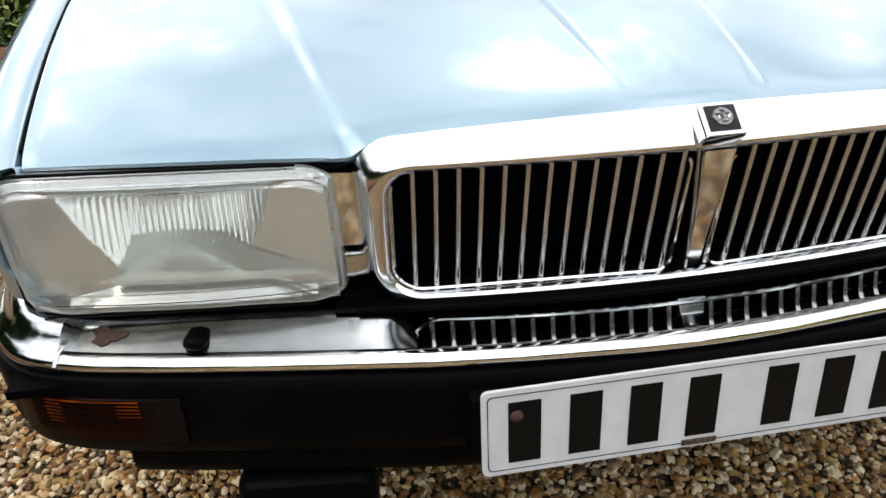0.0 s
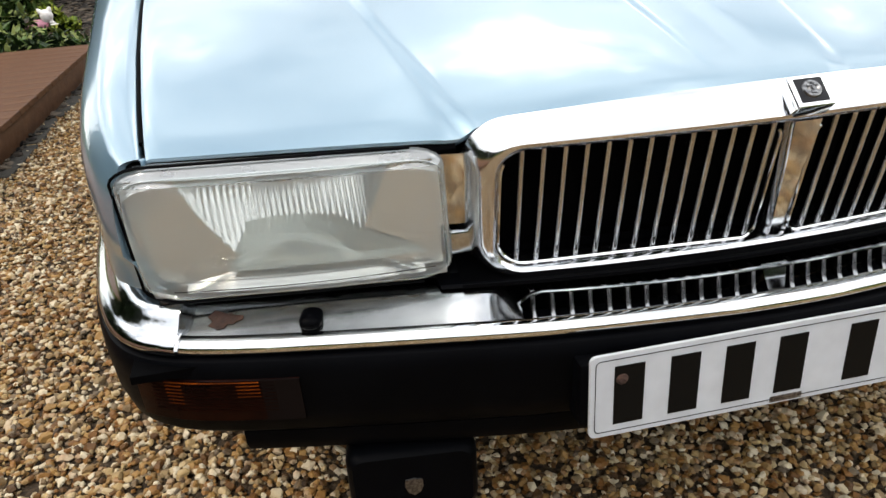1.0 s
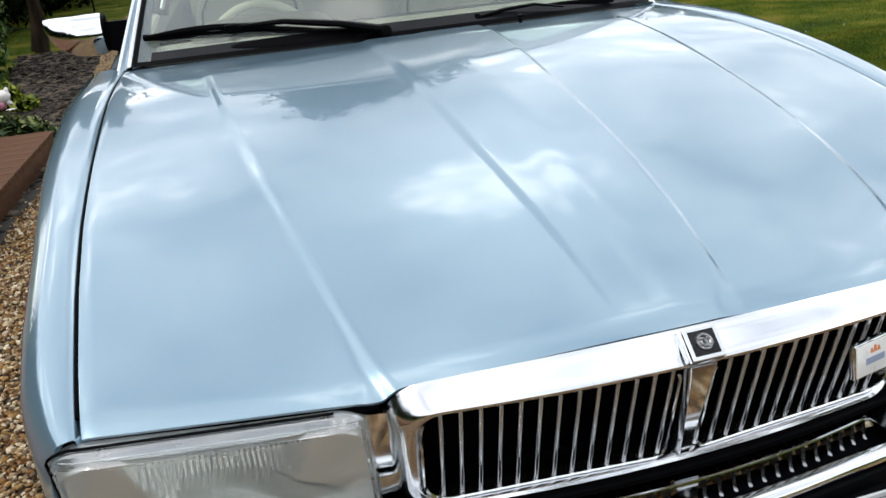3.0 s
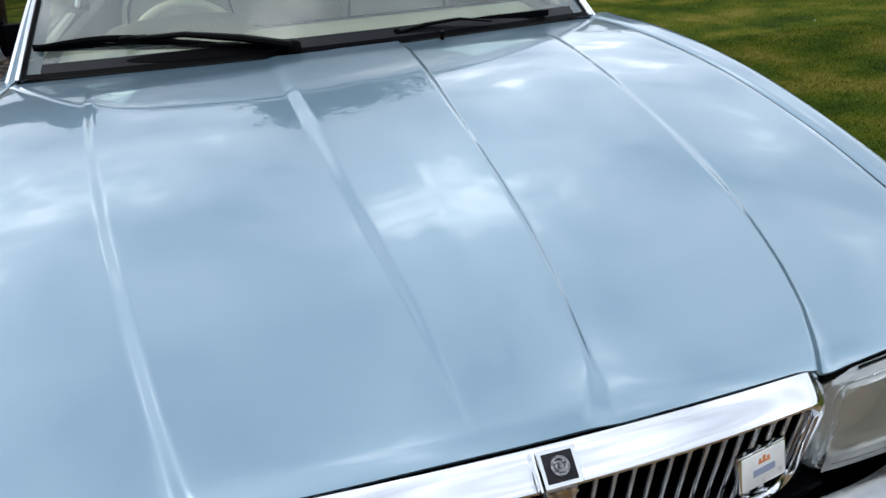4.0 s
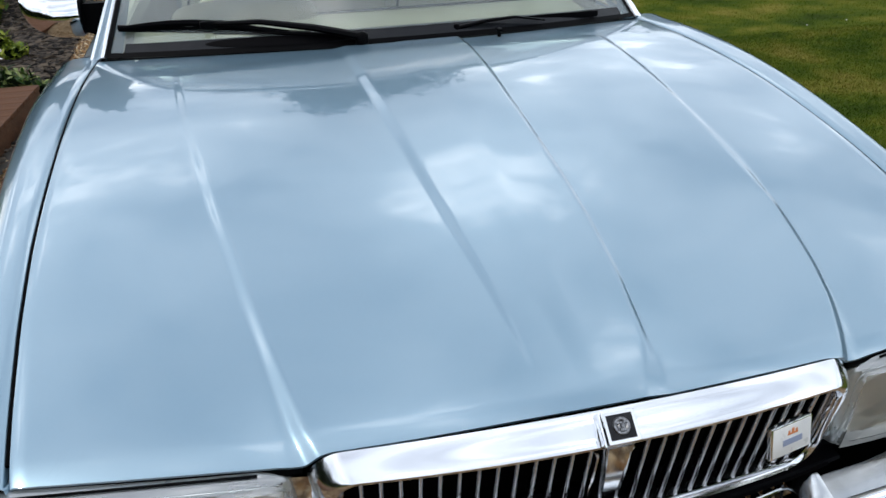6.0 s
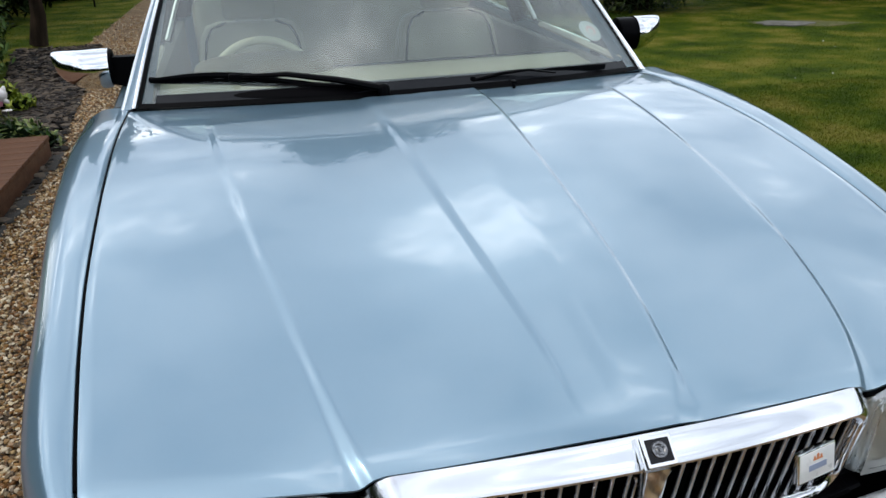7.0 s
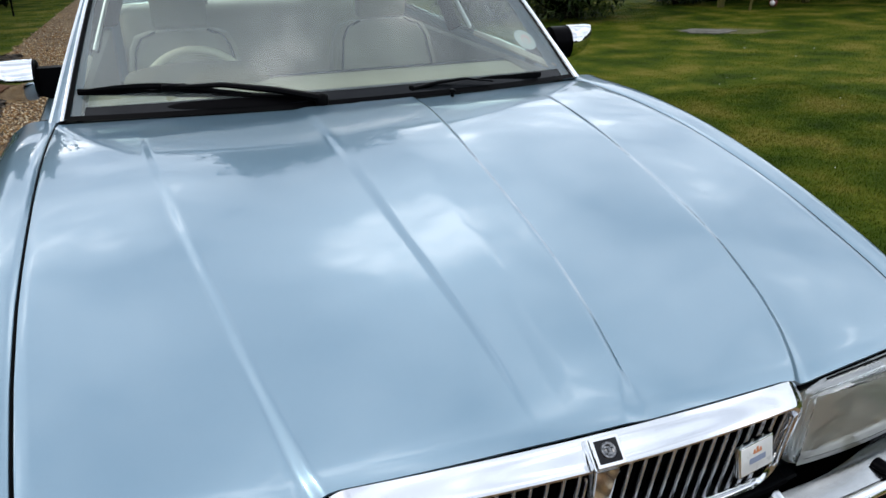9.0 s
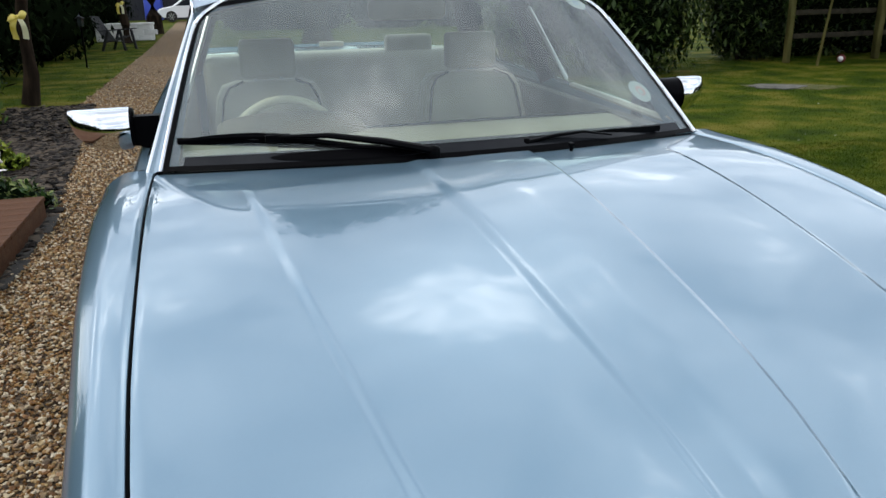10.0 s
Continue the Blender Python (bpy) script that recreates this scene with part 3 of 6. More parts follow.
def grille_shell():
    # half width, bottom, top, lower and upper corner radius, depth of the sloping top, depth of flanks and foot
    specs = [
        (0.333, 0.531, 0.678, 0.036, 0.028, 0.03, 0.03),
        (0.335, 0.529, 0.680, 0.037, 0.029, 0.004, 0.004),
        (0.337, 0.527, 0.682, 0.038, 0.030, 0.0, 0.0),
        (0.340, 0.523, 0.686, 0.041, 0.032, -0.003, -0.003),
    ]
    for k in range(11):  # rounded flanks, flat sloping top
        a = math.pi / 2 * k / 10
        u, v = math.sin(a), 1 - math.cos(a)
        specs.append((0.346 + 0.022 * u, 0.5165 - 0.005 * u, 0.690 + 0.0195 * v, 0.046 + 0.010 * u, 0.036 + 0.008 * u, -0.003 + 0.034 * v, -0.002 + 0.068 * v))
    specs += [(0.3675, 0.5115, 0.7075, 0.056, 0.044, 0.0330, 0.072), (0.366, 0.513, 0.690, 0.05, 0.036, 0.034, 0.085)]
    rows = []
    for w, lo, hi, r0, r1, top, side in specs:
        ring = rrect(-w, w, lo, hi, (r0, r0, r1, r1), 10)
        foot = [(x, lo) for x in np.linspace(ring[10][0], ring[11][0], 16)[1:-1]]
        head = [(x, hi) for x in np.linspace(ring[32][0], ring[33][0], 16)[1:-1]]
        ring = ring[:11] + foot + ring[11:33] + head + ring[33:]
        rows.append([G(x, z + (0.004 * smoothstep(0.62, 0.69, z) + 0.0135 * smoothstep(0.690, 0.7095, z)) * (1 - (x / 0.37) ** 2), side + (top - side) * smoothstep(0.645, 0.684, z)) for x, z in ring])
    return grid(rows, close_u=True)


part("grille_shell", grille_shell(), SHELL_CHROME, grille, "polished chrome surround", angle=28)
vane = mesh_of("vane", *capped([[(x, y, z) for x, y in ((-0.0034, 0.006), (-0.0031, 0.0028), (-0.0022, 0.0010), (-0.0008, 0.0), (0.0008, 0.0), (0.0022, 0.0010), (0.0031, 0.0028), (0.0034, 0.006), (0.0020, 0.012), (-0.0020, 0.012))] for z in (-0.077, 0.072)]), VANE_CHROME, True, 60)
for s in (-1, 1):
    for i in range(14):
        x = s * (0.0268 + 0.0234 * i)
        p = G(x, 0.607 + 0.003 * (1 - (x / 0.35) ** 2), 0.010)
        part("vane", vane, VANE_CHROME, grille, at=Matrix.Translation(p) @ Matrix.Rotation(math.atan(0.2), 4, "X") @ Matrix.Diagonal((1, 1, 1 + 0.04 * (1 - (x / 0.35) ** 2), 1)))
div = []
for z, w in ((0.533, 0.007), (0.55, 0.008), (0.62, 0.012), (0.684, 0.018)):
    div.append([(p[0] + 0.004, p[1], p[2]) for p in (G(-w - 0.003, z, 0.014), G(-w, z, 0.002), G(-w * 0.9, z, -0.001), G(w * 0.9, z, -0.001), G(w, z, 0.002), G(w + 0.003, z, 0.014))])
part("divider", capped(div), CHROME, grille)
for s in (-1, 1):
    rim = [G(s * x, z, 0.004) for x, z in rrect(0.022, 0.3325, 0.533, 0.678, (0.016, 0.034, 0.024, 0.012), 6)]
    part("inner_rim", tube(rim[-4:] + rim[:17], 0.0019, 6), CHROME, grille)

# badge on the top bar
BADGE = Matrix.Translation((0.0, -0.0085, 0.7165)) @ Matrix.Rotation(radians(-49), 4, "X") @ Matrix.Scale(0.87, 4)
badge = part("grille_badge", moved(capped([[(x * k, y, z * k) for x, z in rrect(-0.0245, 0.0245, -0.0235, 0.0215, 0.002)] for y, k in ((0.022, 0.98), (0.001, 1.0), (-0.002, 0.99), (-0.003, 0.95))], flip=True), BADGE), CHROME, car, "square black badge in a chrome frame", angle=30)
part("badge_field", moved(box(-0.0190, 0.0190, -0.0038, 0.0, -0.0178, 0.0165, 0.001), BADGE), BADGE_BLACK, badge)
part("badge_relief", moved(joined(lathe([(0.0005, 0.0022), (0.004, 0.0030), (0.0065, 0.0014), (0.0085, 0.0030), (0.0115, 0.0026), (0.0128, 0.0)], 24), box(-0.0075, -0.0025, 0.0028, 0.0058, 0.0015, 0.0042, 0.0006), box(0.0025, 0.0075, 0.0028, 0.0058, 0.0015, 0.0042, 0.0006), box(-0.004, 0.004, -0.0075, -0.0035, 0.0015, 0.0040, 0.0006), box(-0.0018, 0.0018, -0.003, 0.003, 0.0015, 0.0046, 0.0006)), BADGE @ Matrix.Translation((0, -0.0038, 0)) @ Matrix.Rotation(radians(90), 4, "X")), PEWTER, badge, "round pewter relief", angle=30)
part("badge_saddle", moved(box(-0.029, -0.0255, -0.001, 0.012, -0.024, 0.022, 0.001), BADGE), CHROME, badge)
# club badge on the vanes
CLUB = Matrix.Translation((0.254, 0.004, 0.630)) @ Matrix.Rotation(radians(12), 4, "Z") @ Matrix.Rotation(radians(-10), 4, "X") @ Matrix.Diagonal((1.0, 1.0, 0.80, 1.0))
club = part("club_badge", moved(box(-0.037, 0.037, -0.005, 0.004, -0.030, 0.030, 0.0025), CLUB), CHROME, car, "square white enamel club badge with chrome rim")
part("badge_face", moved(box(-0.0335, 0.0335, -0.0062, -0.003, -0.0265, 0.0265, 0.0008), CLUB), WHITE, club)
part("crest", moved(joined(box(-0.009, 0.009, -0.0068, -0.006, 0.009, 0.012), box(-0.002, 0.002, -0.0068, -0.006, 0.012, 0.020), box(-0.008, -0.005, -0.0068, -0.006, 0.012, 0.017), box(0.005, 0.008, -0.0068, -0.006, 0.012, 0.017)), CLUB), LOGO_ORANGE, club, smooth=False)
part("bar", moved(box(-0.017, 0.017, -0.0068, -0.006, -0.009, 0.002), CLUB), LOGO_BLUE, club, smooth=False)

# ---------------------------------------------------------------- headlamps


def headlamp(s):
    q = {"it": (0.386, 0.060, 0.686), "ot": (0.736, 0.108, 0.687), "ob": (0.729, 0.108, 0.519), "ib": (0.380, 0.060, 0.521)}

    def P(u, v, d=0.0):
        a = Vector(q["ib"]).lerp(Vector(q["ob"]), u).lerp(Vector(q["it"]).lerp(Vector(q["ot"]), u), v)
        bow = 0.014 * (1 - (2 * u - 1) ** 2)
        a.x += 0.012 * max(u, 0) ** 4 * (1 - (2 * v - 1) ** 2)
        return (s * a.x, a.y - bow + d - 0.008 * (v - 0.5), a.z)

    def ring(i, d, r=0.11, top=0.0):
        return [P(u, v, d) for u, v in rrect(i * 0.4, 1 - i * 0.4, i, 1 - i - top, (r, r, r, r), 5)]

    lamp = part("headlamp", capped([ring(0.0, 0.086, 0.06), ring(-0.005, 0.080, 0.06), ring(-0.005, 0.076, 0.06)], flip=s < 0), BLACK, car, "large rectangular glass headlamp with fluted lens")
    part("bezel", grid([ring(0.0, 0.065), ring(0.0, 0.012), ring(0.012, 0.002), ring(0.03, -0.004), ring(0.075, -0.006, 0.11, 0.02), ring(0.085, -0.0125, 0.11, 0.025)], close_u=True, flip=s < 0), FROST, lamp, "cloudy frosted lamp rim", angle=60)
    face = [[P(u, v, -0.0125 - 0.003 * math.sin(math.pi * v)) for v in np.linspace(0.08, 0.895, 8)] for u in np.linspace(0.033, 0.967, 12)]
    part("lens", grid(face, flip=s > 0), LAMP_GLASS if s < 0 else SHEEN_GLASS, lamp)
    # reflector: a trough leaning back between flat cheeks to catch the sky, with a dull ramp below and an added mirror
    # sill for the bright line along the foot
    def deep(u, v):
        X = (u - 0.50) * 0.35
        ripple = 0.0008 * math.sin(math.tau * 54 * u) * smoothstep(0.20, 0.30, u) * smoothstep(0.80, 0.70, u) * smoothstep(0.36, 0.5, v)
        return max(0.088 - X * X / 0.195 + (v - 0.9) * 0.080, 0.022) - 0.012 + ripple

    us_r = [0.03 + 0.94 * k / 400 for k in range(401)]
    part("reflector", grid([[P(u, v, deep(u, v)) for v in np.linspace(0.10, 0.91, 26)] for u in us_r], flip=s > 0), MIRRORED, lamp, "silvered reflector bowl", angle=25)
    ramp = []
    for k in np.linspace(0, 1, 17):
        row = []
        for f in np.linspace(0, 1, 9):
            u, v = 0.40 + 0.09 * f + (k - 0.5) * (0.64 - 0.36 * f), 0.24 + 0.28 * f
            row.append(P(u, v, min(-0.002 + 0.07 * f, deep(u, v) - 0.003)))
        ramp.append(row)
    part("reflector_ramp", grid(ramp, flip=s > 0), LAMP_GREY, lamp, "dull grey ramp below the bulb")
    part("reflector_sill", grid([[P(u, 0.10 + 0.105 * f * min(1, 0.15 + 6 * (u - 0.10), 0.15 + 5 * (0.88 - u)), -0.009 + 0.012 * f + 0.006 * f * f) for f in np.linspace(0, 1, 6)] for u in us_r[30:360:5]], flip=s > 0), MIRRORED, lamp)
    part("reflector_roof", grid([[P(u, 0.93 - 0.02 * f, -0.008 + (deep(u, 0.91) + 0.008) * f) for f in np.linspace(0, 1, 5)] for u in us_r[::5]], flip=s < 0), MIRRORED, lamp, smooth=False)
    bulb = Matrix.Translation(P(0.50, 0.77, 0.052)) @ Matrix.Rotation(radians(90), 4, "X") @ Matrix.Scale(0.7, 4)
    part("bulb_shield", moved(lathe([(0.006, -0.02), (0.010, -0.008), (0.010, 0.004), (0.007, 0.009), (0.001, 0.010)], 16), bulb), DIM_CHROME, lamp)
    rim = ring(0.045, -0.0070, 0.11, 0.02)
    part("rim_bead", tube(rim + rim[:1], 0.0013, 5), FROST, lamp)
    part("outer_seal", tube(ring(-0.008, 0.000)[5:19], 0.0019, 6), GLOSS_BLACK, lamp)
    for v, e in ((0.20, 0.06), (0.125, 0.10)):
        part("seam_line", tube([P(u, v + e * (0.9 - u) * 0.25, -0.0135) for u in np.linspace(0.07, 0.9, 10)], 0.0007, 4), GLOSS_BLACK, lamp)
    # bright plate between lamp and grille
    part("filler_plate", joined(grid([[(s * 0.350, 0.050, 0.674), (s * 0.350, 0.066, 0.585)], [(s * 0.400, 0.060, 0.674), (s * 0.398, 0.074, 0.583)]], flip=s > 0)), CHROME, lamp, smooth=False)
    part("lamp_clip", box(min(s * 0.352, s * 0.384), max(s * 0.352, s * 0.384), 0.062, 0.085, 0.548, 0.578, 0.004), OLD_CHROME, lamp)
    return lamp


for s in (-1, 1):
    headlamp(s)
    part("shut_line", tube([(s * x, hood_front(x) + 0.007, hood_z(x, hood_front(x)) - (0.0155 if s < 0 else 0.0140)) for x in np.linspace(0.372, 0.725, 20)], 0.0068 if s < 0 else 0.0082, 8), BLACK, car)
    part("lamp_panel", joined(box(min(s * 0.35, s * 0.70), max(s * 0.35, s * 0.70), 0.145, 0.155, 0.50, 0.66)), BLACK, car, smooth=False)

# ---------------------------------------------------------------- bumper
PLAN = [(0, -0.042), (0.07, -0.040), (0.14, -0.034), (0.225, -0.026), (0.31, -0.015), (0.385, -0.001), (0.46, 0.013), (0.525, 0.026), (0.59, 0.039), (0.65, 0.053), (0.69, 0.064), (0.722, 0.076), (0.748, 0.092), (0.768, 0.113), (0.784, 0.14), (0.798, 0.18), (0.812, 0.23), (0.826, 0.30), (0.838, 0.37), (0.85, 0.46)]


def plan_points(lo=-9.0, hi=9.0, step=0.012):
    """Points and outward normals along the bumper's front line, by signed x-length."""
    full = [(-x, y) for x, y in PLAN[:0:-1]] + [(x + 0.012 * smoothstep(0.3, 0.7, x), y - 0.024 * smoothstep(0.25, 0.6, x)) for x, y in PLAN]  # knocked askew on one side
    fine = []
    for (x0, y0), (x1, y1) in zip(full, full[1:]):
        n = max(1, int(math.hypot(x1 - x0, y1 - y0) / step))
        fine += [(x0 + (x1 - x0) * i / n, y0 + (y1 - y0) * i / n) for i in range(n)]
    fine.append(full[-1])
    sm = fine
    for _ in range(3):
        sm = [sm[0]] + [((a[0] + 2 * b[0] + c[0]) / 4, (a[1] + 2 * b[1] + c[1]) / 4) for a, b, c in zip(sm, sm[1:], sm[2:])] + [sm[-1]]
    out = []
    for i, (x, y) in enumerate(sm):
        a, b = sm[max(i - 1, 0)], sm[min(i + 1, len(sm) - 1)]
        dx, dy = b[0] - a[0], b[1] - a[1]
        L = math.hypot(dx, dy)
        out.append(((x, y), (dy / L, -dx / L)))
    cut = [q for q in out if lo <= q[0][0] <= hi]
    for end, at_start in ((lo, True), (hi, False)):
        for a, b in zip(out, out[1:]):
            if a[0][0] < end < b[0][0]:
                f = (end - a[0][0]) / (b[0][0] - a[0][0])
                q = tuple(tuple(u + (v - u) * f for u, v in zip(a[k], b[k])) for k in (0, 1))
                cut.insert(0, q) if at_start else cut.append(q)
    return cut


def swept(profile, lo=-9.0, hi=9.0, closed=True):
    """A profile of (out, z) swept along the bumper line."""
    rings = [[(x + nx * o, y + ny * o, z) for o, z in profile] for (x, y), (nx, ny) in plan_points(lo, hi)]
    return capped(rings) if closed else grid(rings)


bumper = part("bumper", swept([(-0.06, 0.468), (0.004, 0.469), (0.011, 0.466), (0.015, 0.458), (0.016, 0.446), (0.016, 0.430), (0.014, 0.395), (0.007, 0.367), (-0.004, 0.355), (-0.06, 0.350)]), RUBBER, car, "black plastic bumper with chrome upper blade")
BLADE_PROFILE = [(-0.008, 0.4885), (-0.016, 0.4918), (-0.027, 0.4972), (-0.039, 0.5030), (-0.046, 0.5063), (-0.052, 0.5082), (-0.066, 0.5082), (-0.068, 0.485)]
part("bumper_lip", swept([(-0.010, 0.474), (0.0, 0.4705), (0.006, 0.472), (0.008, 0.477), (0.006, 0.483), (0.001, 0.4875), (-0.008, 0.490), (-0.011, 0.488)], -0.715, 0.715), CHROME, bumper, "bright chrome bumper lip", angle=60)
for s in (-1, 1):
    lo, hi = sorted((s * 0.356, s * 0.705))
    if s < 0:
        blade = swept(BLADE_PROFILE, lo, hi)
    else:  # lies flatter on the knocked side and reaches back to the lamp at its outer end
        blade = []
        for (x, y), (nx, ny) in plan_points(lo, hi):
            f = smoothstep(0.42, 0.70, x)
            blade.append([(x + nx * o, y + ny * o, z) for o, z in ((-0.008, 0.4885), (-0.016, 0.4906), (-0.027, 0.4932), (-0.039, 0.4962), (-0.047 - 0.022 * f, 0.4985 + 0.004 * f), (-0.050 - 0.028 * f, 0.4990 + 0.004 * f), (-0.050 - 0.028 * f, 0.48))])
        blade = capped(blade)
    part("bumper_blade", blade, OLD_CHROME, bumper, "worn chrome bumper blade with small scratches", angle=50)
    lo, hi = sorted((s * 0.706, s * 0.9))
    part("bumper_corner", swept([(-0.03, 0.470), (0.004, 0.4695), (0.009, 0.473), (0.010, 0.480), (0.006, 0.4870), (-0.001, 0.4910), (-0.008, 0.4965), (-0.013, 0.5040), (-0.018, 0.5115), (-0.025, 0.5165), (-0.036, 0.5190), (-0.05 if s < 0 else -0.074, 0.5195), (-0.06 if s < 0 else -0.084, 0.47)], lo, hi), DIM_CHROME, bumper, "chrome wrap-round bumper corner", angle=60)
    lo, hi = sorted((s * 0.702, s * 0.712))
    part("blade_joint", swept([(-0.02, 0.474), (0.0075, 0.474), (0.010, 0.480), (0.002, 0.4905), (-0.016, 0.4945), (-0.027, 0.5000), (-0.048, 0.5105), (-0.070 if s < 0 else -0.084, 0.5115)], lo, hi), DIM_CHROME, bumper, angle=50)
    # step down to the lower grille
    ends = plan_points(*sorted((s * 0.318, s * 0.3575)))
    fold = [[(x + nx * o, y + ny * o, 0.486 + (z - 0.486) * smoothstep(0.312, 0.350, abs(x))) for o, z in BLADE_PROFILE] for (x, y), (nx, ny) in ends]
    part("blade_fold", capped(fold), OLD_CHROME, bumper, angle=60)
    # black filler added so the gap below the lamp looks shaded
    part("gap_filler", box(min(s * 0.38, s * 0.76), max(s * 0.38, s * 0.76), 0.05, 0.17, 0.452, 0.462), BLACK, bumper, smooth=False)
    # washer nozzle
    nz = Matrix.Translation((s * 0.552 + (0.010 if s > 0 else 0), 0.060 - (0.022 if s > 0 else 0), 0.4975)) @ Matrix.Rotation(radians(s * 11), 4, "Z") @ Matrix.Scale(0.80, 4)
    part("washer_jet", moved(capped([[(r * 0.017 * math.cos(a), y, r * 0.0105 * math.sin(a)) for a in np.linspace(0, 2 * math.pi, 14, endpoint=False)] for y, r in ((0.01, 1.0), (-0.014, 1.0), (-0.022, 0.85), (-0.026, 0.4))]), nz), RUBBER, bumper, "black rubber washer jet")
# rust bloom on one blade
bloom = []
for i in range(18):
    a = 2 * math.pi * i / 18
    r = 1 + 0.25 * math.sin(3 * a + 1) + 0.15 * math.sin(7 * a)
    bloom.append((-0.660 + 0.019 * r * math.cos(a), 0.4980 + 0.0048 * r * math.sin(a)))
pp = plan_points(-0.70, -0.6)


def blade_point(x, z, lift=0.0006):
    (px, py), (nx, ny) = min(pp, key=lambda q: abs(q[0][0] - x))
    o = lerp_list(z, [0.4885, 0.4918, 0.4972, 0.5030, 0.5063], [-0.008, -0.016, -0.027, -0.039, -0.046])
    return (x + nx * o, py + (x - px) * -nx / ny + ny * (o + lift), z + 1.5 * lift)


part("rust_patch", ([blade_point(x, z) for x, z in bloom] + [blade_point(-0.660, 0.4980, 0.001)], [(i, (i + 1) % 18, 18) for i in range(18)]), RUST, bumper, "brown rust bloom on the chrome")

# lower grille behind the lip
low = part("lower_grille", joined(grid([[(x, 0.062 + 0.25 * x * x, z) for z in (0.440, 0.530)] for x in np.linspace(-0.40, 0.40, 21)], flip=True), grid([[(x, y + 0.25 * x * x, 0.530 - 0.02 * (0.06 - y) / 0.06) for y in (0.062, 0.008)] for x in np.linspace(-0.375, 0.375, 21)])), BLACK, bumper, "recessed black lower grille with chrome vanes")
rimline = [(x, 0.002 + 0.34 * x * x, 0.5005 - 0.040 * max(0, (abs(x) - 0.285) / 0.045) ** 2) for x in np.linspace(-0.33, 0.33, 45)]
part("upper_rim", tube(rimline, 0.0026, 8), DIM_CHROME, low)
foot = [(0.0005, 0.0375), (-0.002, 0.023), (-0.005, 0.012), (-0.009, 0.006), (-0.017, 0.002), (-0.032, 0.001)]
lv = mesh_of("lower_vane", *capped([[(x, y + dy, z + dz) for x, dy, dz in ((-0.0030, 0.0, 0.0), (-0.0014, -0.0012, 0.0008), (0.0014, -0.0012, 0.0008), (0.0030, 0.0, 0.0), (0.0022, 0.014, 0.0), (-0.0022, 0.014, 0.0))] for y, z in foot]), VANE)
for s in (-1, 1):
    for i in range(13):
        x = s * (0.0255 + 0.0224 * i)
        part("lower_vane", lv, VANE, low, at=Matrix.Translation((x, 0.006 + 0.34 * x * x, 0.4625)))
part("lower_divider", capped([[(-w, 0.010 + y, z), (w, 0.010 + y, z), (w, 0.03 + y, z), (-w, 0.03 + y, z)] for z, w, y in ((0.440, 0.008, -0.024), (0.47, 0.010, -0.017), (0.5035, 0.017, -0.004))]), DIM_CHROME, low, angle=30)
part("grille_apron", joined(grid([[(x, 0.25 * x * x + y, z) for y, z in ((0.085, 0.530), (0.056, 0.519), (0.030, 0.517), (0.014, 0.5155), (0.011, 0.5115), (0.05, 0.508))] for x in np.linspace(-0.40, 0.40, 25)]), *[grid([[(s * x, 0.05 + (x - 0.38) * 0.14 + y, z) for y, z in ((0.06, 0.53), (0.03, 0.524), (0.022, 0.515), (0.04, 0.505))] for x in np.linspace(0.36, 0.69, 12)]) for s in (-1, 1)]), RUBBER, car, "black apron below the grille")

# indicators set in the bumper
for s in (-1, 1):
    lo, hi = sorted((s * 0.572, s * 0.752))
    # where s is positive, lens and ribs are darkened to stand for shade
    ind = part("indicator", swept([(-0.03, 0.448), (0.0118, 0.448), (0.0185, 0.445), (0.0165, 0.388), (0.010, 0.382), (-0.03, 0.380)], lo, hi), AMBER if s < 0 else DARK_LENS, bumper, "dark amber indicator lens", angle=30)
    lo2, hi2 = sorted((s * 0.572, s * 0.615))
    part("side_lens", swept([(0.0, 0.4475), (0.0192, 0.4455), (0.0172, 0.388), (0.0, 0.383)], lo2, hi2), DARK_LENS, ind)
    lo3, hi3 = sorted((s * 0.60, s * 0.735))
    for k in range(9):
        z = 0.402 + 0.005 * k
        rib = [(0.012, z), (0.0185 + 0.0002 * k, z + 0.0012), (0.012, z + 0.0024)]
        part("lens_rib", swept(rib, lo3, hi3), AMBER if s < 0 else DARK_LENS, ind)
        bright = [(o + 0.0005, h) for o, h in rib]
        # brighter amber stretches paint the glow inside the lens
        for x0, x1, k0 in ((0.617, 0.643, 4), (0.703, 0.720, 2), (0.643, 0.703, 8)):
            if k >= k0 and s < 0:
                part("glow_rib", swept(bright, min(s * x0, s * x1), max(s * x0, s * x1)), AMBER_GLOW, ind)

part("valance", joined(swept([(-0.03, 0.36), (-0.006, 0.352), (-0.006, 0.334), (-0.014, 0.318), (-0.10, 0.312), (-0.10, 0.36)], -0.655, 0.655)), RUBBER, car, "black front spoiler lip", angle=50)

# covered driving lamp below the bumper
FOG = Matrix.Translation((-0.455, 0.044, 0.258)) @ Matrix.Rotation(radians(-6), 4, "Z")
fog = part("driving_lamp", moved(capped([[(x * k, y, z * k2) for x, z in rrect(-0.083, 0.083, -0.052, 0.052, 0.018)] for y, k, k2 in ((0.09, 0.8, 0.8), (0.06, 0.98, 0.98), (-0.01, 1.0, 1.0), (-0.022, 0.97, 0.95), (-0.028, 0.9, 0.85))], flip=True), FOG), RUBBER, car, "rectangular driving lamp under a black plastic cover", angle=40)
shield = [(-0.011, 0.012), (0.0, 0.014), (0.011, 0.012), (0.012, 0.0), (0.008, -0.009), (0.0, -0.014), (-0.008, -0.009), (-0.012, 0.0)]
